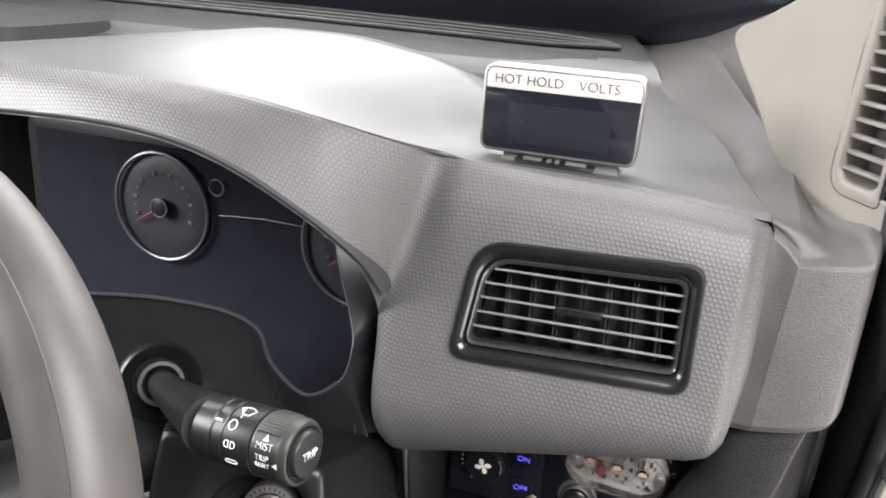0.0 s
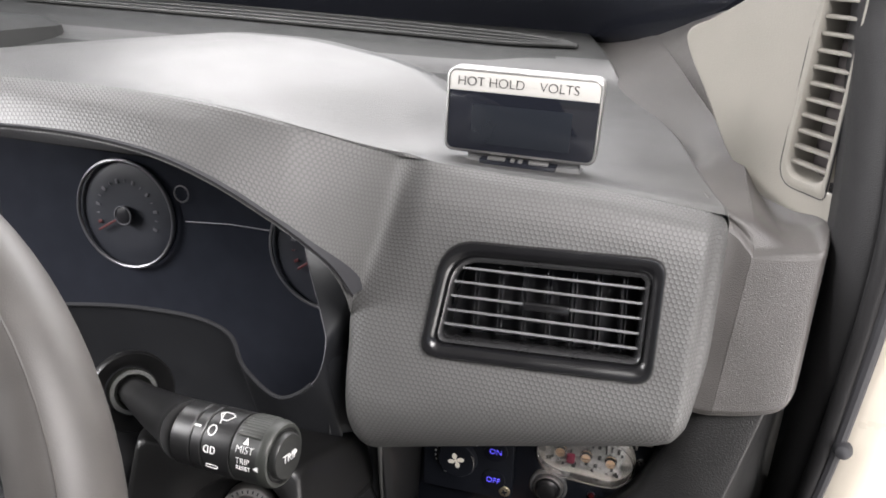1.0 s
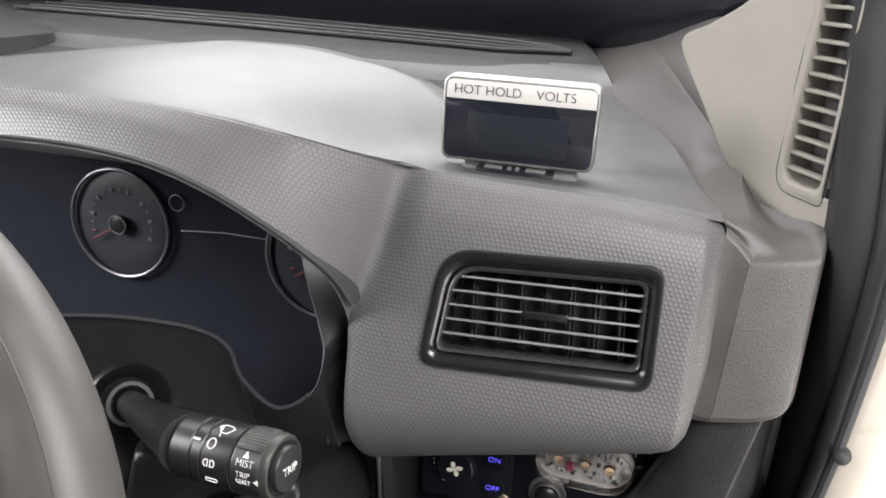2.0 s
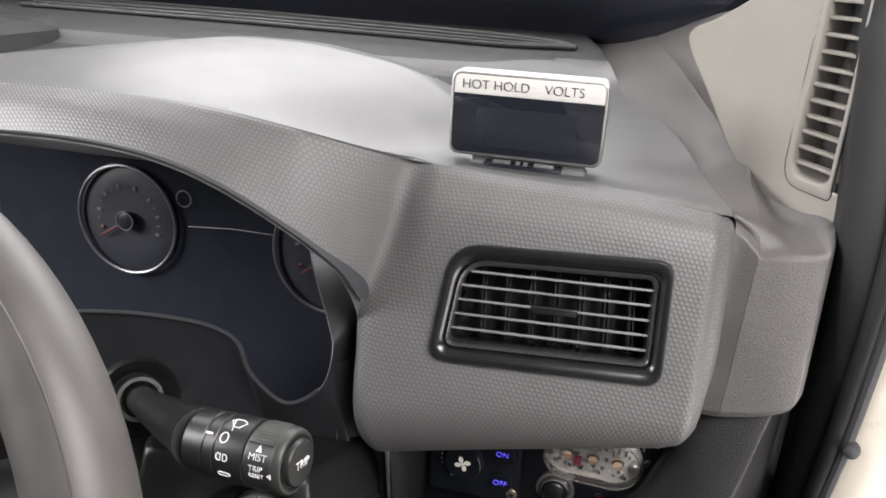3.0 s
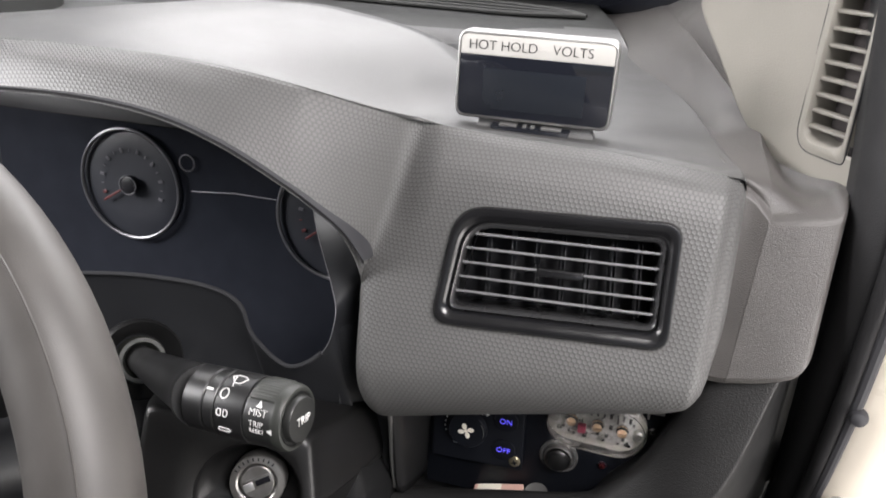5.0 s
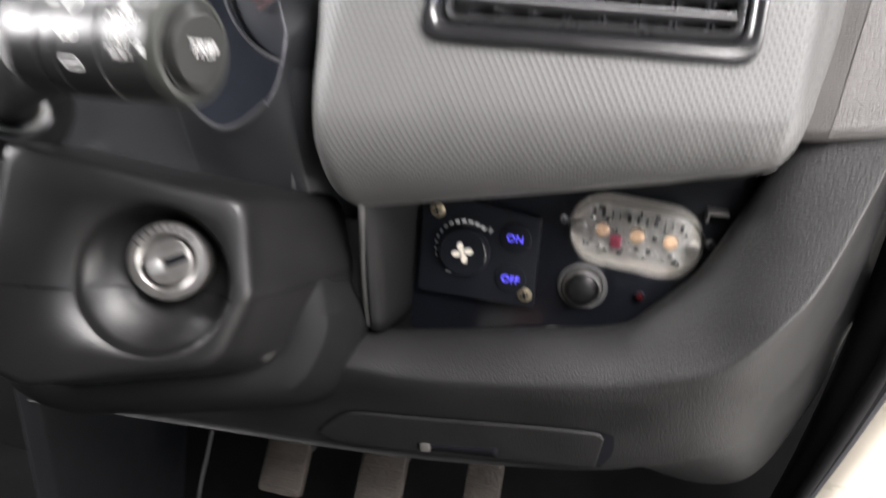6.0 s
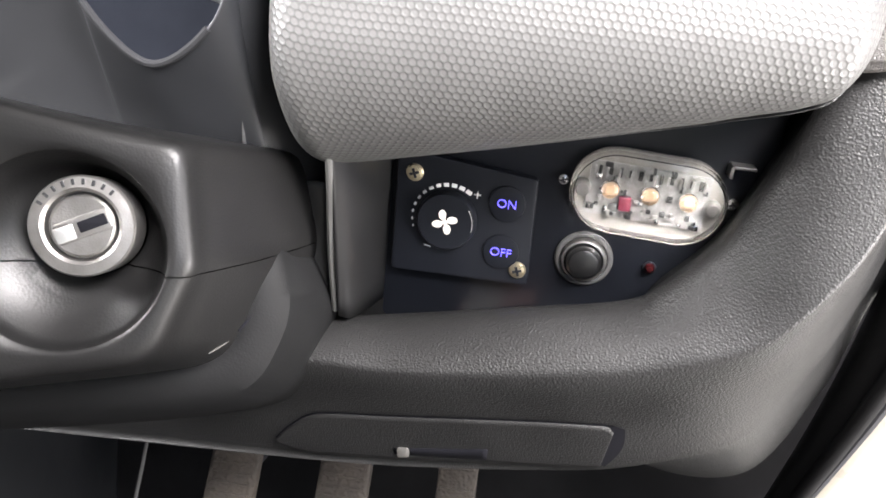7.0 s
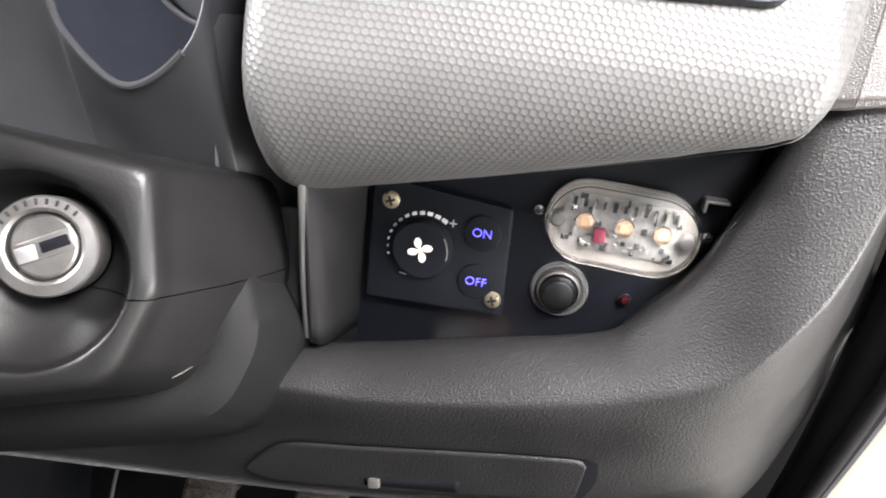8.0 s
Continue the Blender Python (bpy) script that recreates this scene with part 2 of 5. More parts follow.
def sheet(grid, closed=False, keep=None):
    """A mesh of quads from rows of points, with coordinates in metres along it. keep(centre): which faces stay."""
    bm = bmesh.new()
    lay = bm.loops.layers.uv.new("metres")
    verts = [[bm.verts.new(p) for p in row] for row in grid]
    nv, nu = len(grid), len(grid[0])
    mid = grid[nv // 2]
    us = [0.0]
    for i in range(1, nu):
        us.append(us[-1] + (Vector(mid[i]) - Vector(mid[i - 1])).length)
    vs = [[0.0] * nu for _ in range(nv)]
    for j in range(1, nv):
        for i in range(nu):
            vs[j][i] = vs[j - 1][i] + (Vector(grid[j][i]) - Vector(grid[j - 1][i])).length
    for j in range(nv - 1):
        for i in range(nu if closed else nu - 1):
            k = (i + 1) % nu
            q = (verts[j][i], verts[j][k], verts[j + 1][k], verts[j + 1][i])
            if keep and not keep(sum((v.co for v in q), Vector()) / 4):
                continue
            try:
                f = bm.faces.new(q)
            except ValueError:
                continue
            for lp, (jj, ii) in zip(f.loops, ((j, i), (j, k), (j + 1, k), (j + 1, i))):
                lp[lay].uv = (us[ii], vs[jj][ii])
    loose = [v for v in bm.verts if not v.link_faces]
    bmesh.ops.delete(bm, geom=loose, context="VERTS")
    return bm


def loft(rows, nu, nv):
    """A smooth grid through rows of control points."""
    fine = [spline(r, nu) for r in rows]
    cols = [spline([r[i] for r in fine], nv) for i in range(nu)]
    return [[cols[i][j] for i in range(nu)] for j in range(nv)]


def rounded(corners, radii, n=8):
    """A closed outline in the plane with rounded corners."""
    out, m = [], len(corners)
    for i, c in enumerate(corners):
        c = Vector(c)
        a, b = (Vector(corners[i - 1]) - c), (Vector(corners[(i + 1) % m]) - c)
        r = radii[i] if isinstance(radii, (list, tuple)) else radii
        half = a.angle(b) / 2
        cut = min(r / math.tan(half), a.length * 0.49, b.length * 0.49)
        p, q = c + a.normalized() * cut, c + b.normalized() * cut
        for k in range(n):
            f = k / (n - 1)
            out.append(p * (1 - f) ** 2 + c * 2 * f * (1 - f) + q * f * f)
    return out


def rect(w, h, r, n=6):
    return rounded([(-w / 2, -h / 2), (w / 2, -h / 2), (w / 2, h / 2), (-w / 2, h / 2)], r, n)


def inset(outline, d):
    """The outline moved inwards by d."""
    out, m = [], len(outline)
    for i in range(m):
        t = (outline[(i + 1) % m] - outline[i - 1])
        t = t.normalized() if t.length > 1e-9 else Vector((1, 0))
        out.append(outline[i] + Vector((-t.y, t.x)) * d)
    return out


def rings(levels, cap_start=True, cap_end=True):
    """Bridges closed outlines: levels of (outline, height)."""
    bm = bmesh.new()
    rows = [[bm.verts.new((p.x, p.y, z)) for p in o] for o, z in levels]
    n = len(rows[0])
    for a, b in zip(rows, rows[1:]):
        for i in range(n):
            bm.faces.new((a[i], a[(i + 1) % n], b[(i + 1) % n], b[i]))
    if cap_start:
        bm.faces.new(rows[0])
    if cap_end:
        bm.faces.new(rows[-1])
    return bm


def prism(outline, z0, z1, bevel=0.0008):
    """A slab of that outline from z0 to z1, with softened edges."""
    return rings([(inset(outline, bevel), z0), (outline, z0 + bevel), (outline, z1 - bevel), (inset(outline, bevel * 0.3), z1 - bevel * 0.3), (inset(outline, bevel), z1)])


def circle(r, n=32, cx=0.0, cy=0.0):
    return [Vector((cx + r * math.cos(2 * math.pi * i / n), cy + r * math.sin(2 * math.pi * i / n))) for i in range(n)]


def lathe(profile, n=32, caps=True):
    return rings([(circle(r, n), z) for r, z in profile], caps, caps)


def tube(path, radius, n=10, closed=False):
    """A round bar along a path; radius a number or one for each point."""
    path = [Vector(p) for p in path]
    m = len(path)
    rows, up = [], None
    for i, p in enumerate(path):
        a = path[i - 1] if (closed or i) else path[0]
        b = path[(i + 1) % m] if (closed or i < m - 1) else path[-1]
        t = (b - a).normalized()
        if up is None:
            up = t.orthogonal().normalized()
        up = (up - t * up.dot(t)).normalized()
        side = t.cross(up)
        r = radius[i] if isinstance(radius, (list, tuple)) else radius
        rows.append([p + (up * math.cos(2 * math.pi * k / n) + side * math.sin(2 * math.pi * k / n)) * r for k in range(n)])
    bm = bmesh.new()
    vs = [[bm.verts.new(q) for q in row] for row in rows]
    for i in range(m if closed else m - 1):
        a, b = vs[i], vs[(i + 1) % m]
        for k in range(n):
            bm.faces.new((a[k], a[(k + 1) % n], b[(k + 1) % n], b[k]))
    if not closed:
        bm.faces.new(vs[0])
        bm.faces.new(vs[-1])
    return bm


def moved(bm, m):
    bm.transform(m)
    return bm


def joined(*bms):
    out = bms[0]
    for other in bms[1:]:
        me = bpy.data.meshes.new("join")
        other.to_mesh(me)
        other.free()
        out.from_mesh(me)
        bpy.data.meshes.remove(me)
    return out


def box(w, h, d, r=0.002, bevel=0.0008):
    """A box w by h, d deep along z and centred on it."""
    return prism(rect(w, h, r), -d / 2, d / 2, bevel)


def lettering(text, size, depth=0.0003, thin=0.012):
    """Text in the built-in font, centred, in the plane z = 0."""
    cu = bpy.data.curves.new("lettering", "FONT")
    cu.body, cu.size, cu.align_x, cu.align_y, cu.extrude = text, size, "CENTER", "CENTER", depth
    cu.offset = -size * thin
    ob = bpy.data.objects.new("lettering", cu)
    scene.collection.objects.link(ob)
    me = bpy.data.meshes.new_from_object(ob.evaluated_get(bpy.context.evaluated_depsgraph_get()))
    bm = bmesh.new()
    bm.from_mesh(me)
    bpy.data.objects.remove(ob)
    bpy.data.curves.remove(cu)
    bpy.data.meshes.remove(me)
    return bm


def axes(origin, x, z):
    """The frame at origin whose z points along z, and whose x lies as near as can be to x."""
    z = Vector(z).normalized()
    x = Vector(x)
    x = (x - z * x.dot(z)).normalized()
    y = z.cross(x)
    m = Matrix((x, y, z)).transposed().to_4x4()
    return Matrix.Translation(origin) @ m


def curve1(table, x):
    """Piecewise-linear value of a table of (x, value), eased a little."""
    if x <= table[0][0]:
        return table[0][1]
    for (a, va), (b, vb) in zip(table, table[1:]):
        if x <= b:
            return va + (vb - va) * (x - a) / (b - a)
    return table[-1][1]


def ease(a, b, x):
    f = min(1.0, max(0.0, (x - a) / (b - a)))
    return f * f * (3 - 2 * f)


# ---- dashboard ----
VENT = axes((-0.035, 0.4716, 0.754), (0.147, 0.010, 0.002), (0.06, -0.943, 0.327))
VENT_IN = VENT.inverted()
vent_outer = rounded([(-0.0800, -0.0412), (0.0755, -0.0398), (0.0765, 0.0430), (-0.0695, 0.0404)], [0.012, 0.012, 0.012, 0.026], 10)
vent_inner = rounded([(-0.066, -0.0275), (0.0645, -0.025), (0.065, 0.029), (-0.059, 0.0265)], [0.005, 0.005, 0.006, 0.02], 10)

# the crease where the hood and the panel meet the top: x, y, z
CREASE = [(-0.603, 0.45, 0.8718), (-0.4916, 0.449, 0.8744), (-0.3835, 0.448, 0.8771), (-0.2954, 0.448, 0.8756), (-0.2551, 0.449, 0.8723), (-0.2173, 0.453, 0.8662), (-0.1826, 0.463, 0.8571), (-0.1583, 0.483, 0.8459), (-0.1409, 0.501, 0.8384), (-0.078, 0.512, 0.832), (-0.002, 0.517, 0.8285), (0.066, 0.522, 0.82)]


def crease_y(x):
    return sum(curve1([(p[0], p[1]) for p in CREASE], x + d) for d in (-0.015, 0, 0.015)) / 3


def crease_z(x):
    return sum(curve1([(p[0], p[2]) for p in CREASE], x + d) for d in (-0.015, 0, 0.015)) / 3


def face_y(x, z):
    """The flat of the vent panel."""
    return 0.454 + (0.06 * (x + 0.109) + 0.327 * (z - 0.718)) / 0.943


def panel_profile(x, n):
    """The section of the vent panel at x: from the crease over the flat and round the lower edge."""
    zc, yc = crease_z(x), crease_y(x)
    z0 = curve1([(-0.16, 0.6845), (-0.14, 0.6845), (-0.06, 0.6960), (0.03, 0.6992), (0.05, 0.6990), (0.06, 0.7010), (0.07, 0.7060)], x)
    r = curve1([(-0.16, 0.055), (-0.14, 0.055), (-0.06, 0.050), (0.02, 0.034), (0.05, 0.026), (0.07, 0.022)], x)
    pts = [(yc, zc), (face_y(x, zc - 0.008) + 0.006, zc - 0.006), (face_y(x, zc - 0.022) + 0.0015, zc - 0.019)]
    top = zc - 0.034
    for k in range(5):
        z = top + (z0 - top) * k / 4
        pts.append((face_y(x, z), z))
    cy, cz = face_y(x, z0) + r * 0.945, z0 - r * 0.327
    for k in range(1, 8):
        a = radians(19 - 115 * k / 7)
        pts.append((cy - r * math.cos(a), cz + r * math.sin(a)))
    pts.append((0.58, cz - r + 0.012))
    return [Vector((0, y, z)) for _, y, z in [(0, *p) for p in spline([Vector((a, b)) for a, b in pts], n)]]


def left_edge(z):
    return curve1([(0.6, -0.150), (0.63, -0.157), (0.66, -0.162), (0.70, -0.165), (0.725, -0.167), (0.745, -0.167), (0.77, -0.158), (0.80, -0.150), (0.84, -0.143)], z)


dashboard = thing("dashboard", "moulded grey and charcoal plastic van dashboard with binnacle hood", "dashboard", at=pose(-0.3, 0.8, 0.1))
NP = 90
columns = []
us = [0.16 * i / 13 for i in range(13)] + [0.16 + 0.82 * i / 84 for i in range(85)] + [0.99, 1.0]
for u in us:
    prof = panel_profile(-0.145 * (1 - u) + 0.068 * u, NP)
    proud = 1 - ease(-0.02, 0.085, u)
    edge = 0.006 * (1 - min(1, u / 0.05)) ** 2 + 0.008 * max(0, (u - 0.96) / 0.04) ** 2
    columns.append([Vector((left_edge(p.z) * (1 - u) + 0.068 * u, p.y + edge * (1 if u > 0.5 else 1 - 0.85 * ease(0.70, 0.75, p.z)) + 0.007 * (1 - ease(0.0, 0.11, u)) * ease(0.75, 0.79, p.z) + 0.004 * proud * ease(0.685, 0.735, p.z) * (1 - ease(0.795, 0.838, p.z)), p.z)) for p in prof])
first, last = columns[0], columns[-1]
JOIN = max(j for j, p in enumerate(first) if p.z > 0.728)
for dx, dy in ((-0.003, 0.010), (-0.003, 0.03), (-0.001, 0.06)):
    columns.insert(0, [p + Vector((dx if j > JOIN else 0.0, dy, 0)) for j, p in enumerate(first)])
for dx, dy, dz in ((0.003, 0.0015, -0.0006), (0.0058, 0.005, -0.0018), (0.0080, 0.011, -0.0035), (0.0092, 0.020, -0.005), (0.0094, 0.05, -0.008), (0.003, 0.10, -0.012)):
    columns.append([p + Vector((dx * (0.25 + 0.75 * ease(0.68, 0.74, p.z)) , dy, dz * ease(0.74, 0.82, p.z))) for p in last])
grid = [[c[j] for c in columns] for j in range(NP)]
hole = inset(vent_outer, 0.006)


def inside(outline, x, y):
    odd = False
    for a, b in zip(outline, outline[1:] + outline[:1]):
        if (a.y > y) != (b.y > y) and x < (b.x - a.x) * (y - a.y) / (b.y - a.y) + a.x:
            odd = not odd
    return odd


def off_vent(c):
    q = VENT_IN @ c
    return not (abs(q.z) < 0.02 and inside(hole, q.x, q.y))


# the hood's front band over the instruments, running into the panel at its upper left
INNER = [(-0.58, 0.43, 0.838), (-0.473, 0.425, 0.842), (-0.409, 0.42, 0.8458), (-0.359, 0.415, 0.8484), (-0.314, 0.412, 0.8477), (-0.2737, 0.411, 0.8422), (-0.2369, 0.413, 0.8292), (-0.2032, 0.421, 0.8076), (-0.1843, 0.429, 0.791), (-0.1701, 0.44, 0.772), (-0.1623, 0.454, 0.7476)]
top_row = [Vector((x, crease_y(x), crease_z(x))) for x in (-0.60, -0.490, -0.430, -0.384, -0.340, -0.297, -0.256, -0.220, -0.193, -0.170, -0.150)]
low_row = [Vector(p) for p in INNER]
mid_row = [a.lerp(b, 0.5) + Vector((0, -0.003, 0.005)) for a, b in zip(top_row, low_row)]
lip_row = [p + Vector((0.003, 0.012, 0.002)) for p in low_row]
back_row = [p + Vector((0.012, 0.150, -0.030)) for p in low_row]
near_row = [a.lerp(b, 0.10) + Vector((0, -0.002, 0.0015)) for a, b in zip(top_row, low_row)]
edge_row = [a.lerp(b, 0.93) + Vector((0, -0.001, 0.002)) for a, b in zip(top_row, low_row)]
hood = loft([top_row, near_row, mid_row, edge_row, low_row], 130, JOIN + 1)
for j in range(JOIN + 1):
    start = 90 + 18 * j // JOIN
    for i in range(start, 130):
        hood[j][i] = hood[j][i].lerp(first[j], ((i - start) / (129 - start)) ** 2.2)
moulding = sheet([row[3:] for row in grid], keep=off_vent)
band = sheet(hood)
lay_band = band.loops.layers.uv["metres"]
reach = max(lp[lay_band].uv.x for f in band.faces for lp in f.loops)
for f in band.faces:
    for lp in f.loops:
        lp[lay_band].uv.x -= reach
moulding = joined(moulding, band, sheet([row[:4] for row in grid[JOIN:]]))
bmesh.ops.remove_doubles(moulding, verts=moulding.verts, dist=0.00008)
fold = [v for v in moulding.verts if -0.200 < v.co.x < -0.125 and v.co.z > 0.740 and not v.is_boundary]
for _ in range(70):
    bmesh.ops.smooth_vert(moulding, verts=fold, factor=0.5, use_axis_x=True, use_axis_y=True, use_axis_z=True)
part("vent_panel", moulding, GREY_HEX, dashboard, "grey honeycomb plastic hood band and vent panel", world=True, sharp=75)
part("hood_lining", sheet(loft([low_row, lip_row, back_row], 60, 14)), BLACK_MATT, dashboard, "matt black lining inside the hood", world=True)

# the top: a dome over the instruments, a flat shelf beside it, rising to the windscreen
DOME = [(-1.3, 0.0), (-0.80, 0.0), (-0.63, 0.03), (-0.49, 0.058), (-0.37, 0.073), (-0.285, 0.073), (-0.206, 0.060), (-0.165, 0.043), (-0.140, 0.018), (-0.115, 0.003), (-0.06, 0.0), (0.2, 0.0)]
BASE = [(0.4, 0.815), (0.55, 0.817), (0.7, 0.822), (0.88, 0.830), (0.95, 0.838), (0.985, 0.858), (1.05, 0.866), (1.25, 0.878)]
EDGE_X = [(0.45, 0.0725), (0.52, 0.0725), (0.555, 0.0695), (0.6, 0.061), (0.72, 0.045), (0.87, 0.008), (0.99, -0.04), (1.25, -0.10)]


def smoothed(table, x, w):
    return sum(curve1(table, x + w * k / 4) for k in range(-4, 5)) / 9


def top_z(x, y):
    yc, zc = crease_y(x), crease_z(x)
    base = smoothed(BASE, y, 0.02)
    lean = 0.075 * max(0.0, (0.66 - y) / 0.15)
    crest = base + smoothed(DOME, x + lean, 0.022) * (1 - ease(0.66, 0.84, y))
    f = min(1.0, max(0.0, (y - yc) / 0.14))
    roll = 0.0022 * ease(0.0, 0.012, y - yc) * (1 - ease(0.014, 0.05, y - yc)) * ease(-0.15, -0.09, x)
    return zc + roll + (crest - zc) * (1 - (1 - f) ** 2.2)


rows = []
for j in range(120):
    v = (j / 119) ** 1.3
    row = []
    for i in range(171):
        u = 1 - (1 - i / 170) ** 1.5
        y = 0.50 + (1.25 - 0.50) * v
        xe = smoothed(EDGE_X, y, 0.03)
        x = -1.25 + (xe + 1.25) * u
        y = crease_y(x) + (1.25 - crease_y(x)) * v
        row.append(Vector((x, y, top_z(x, y))))
    e = row[-1]
    k = 0.5 + 0.5 * ease(0.53, 0.60, e.y)
    row += [e + Vector((0.003, 0, -0.002)) * k, e + Vector((0.006, 0, -0.008)) * k, e + Vector((0.010, 0, -0.05)) * k]
    rows.append(row)


def on_cover(c):
    """Whether a spot takes the pale cover's colour, as the rim strip does, and not the darker ledge's."""
    v = (c.y - crease_y(c.x)) / (1.25 - crease_y(c.x))
    # the far strip is coloured pale so that the rim's step looks lit
    return v < 0.26 + 0.40 * ease(-0.19, -0.10, c.x) or 0.588 < v < 0.642


part("top_cover", sheet(rows, keep=on_cover), GREY_GRAIN, dashboard, "pale grey grained top cover with a smooth dome", world=True, sharp=70)
part("rear_ledge", sheet(rows, keep=lambda c: not on_cover(c)), GREY_LEDGE, dashboard, "darker grained ledge behind the dome", world=True, sharp=70)

# end cap towards the door
CAP = [(0.068, 0.066, 0.006, 0.680, 0.815), (0.074, 0.083, 0.0045, 0.680, 0.806), (0.0855, 0.0945, 0.0008, 0.682, 0.796), (0.0885, 0.0975, 0.0, 0.683, 0.794), (0.110, 0.118, -0.002, 0.688, 0.796), (0.127, 0.134, -0.002, 0.694, 0.799), (0.1345, 0.1395, 0.001, 0.702, 0.803), (0.1390, 0.1435, 0.014, 0.709, 0.808)]


def cap_row(f, back, dz):
    """A row across the end cap: f runs up its front, back and dz move it off the front."""
    return [(a + (b - a) * f, 0.502 + 0.30 * (lo + (hi - lo) * f - 0.70) + dy + back, lo + (hi - lo) * f + dz) for a, b, dy, lo, hi in CAP]


cap_rows = [
    cap_row(0, 0.06, 0.002), cap_row(0, 0.010, -0.0008), cap_row(0, 0.002, 0.003), cap_row(0.10, 0, 0), cap_row(0.5, 0, 0), cap_row(0.92, 0, 0), cap_row(0.97, 0.0006, 0.0), cap_row(1.0, 0.005, 0.001),
    [(0.0640, 0.553, 0.8190), (0.080, 0.553, 0.8150), (0.0925, 0.552, 0.8130), (0.0955, 0.552, 0.8122), (0.116, 0.552, 0.8020), (0.133, 0.556, 0.8045), (0.139, 0.558, 0.809), (0.145, 0.560, 0.810)],
    [(0.055, 0.640, 0.815), (0.074, 0.630, 0.8175), (0.0935, 0.615, 0.818), (0.0965, 0.612, 0.817), (0.113, 0.600, 0.8020), (0.129, 0.583, 0.8050), (0.139, 0.574, 0.811), (0.147, 0.575, 0.812)],
    [(0.050, 0.72, 0.810), (0.067, 0.71, 0.826), (0.088, 0.69, 0.831), (0.091, 0.686, 0.830), (0.098, 0.665, 0.822), (0.115, 0.64, 0.820), (0.130, 0.63, 0.820), (0.150, 0.62, 0.820)],
    [(-0.03, 0.92, 0.822), (0.02, 0.88, 0.85), (0.043, 0.85, 0.868), (0.046, 0.845, 0.868), (0.062, 0.78, 0.875), (0.09, 0.75, 0.88), (0.11, 0.74, 0.88), (0.14, 0.72, 0.88)],
    [(-0.18, 1.22, 0.85), (-0.06, 1.2, 0.865), (0.0, 1.15, 0.89), (0.004, 1.14, 0.89), (0.05, 1.0, 0.91), (0.08, 0.9, 0.93), (0.10, 0.88, 0.93), (0.14, 0.85, 0.93)],
]
part("end_cap", sheet(loft(cap_rows, 112, 140)), GREY_SIDE, dashboard, "warm grey grained end cap beside the door", world=True, sharp=60, thick=0.002)

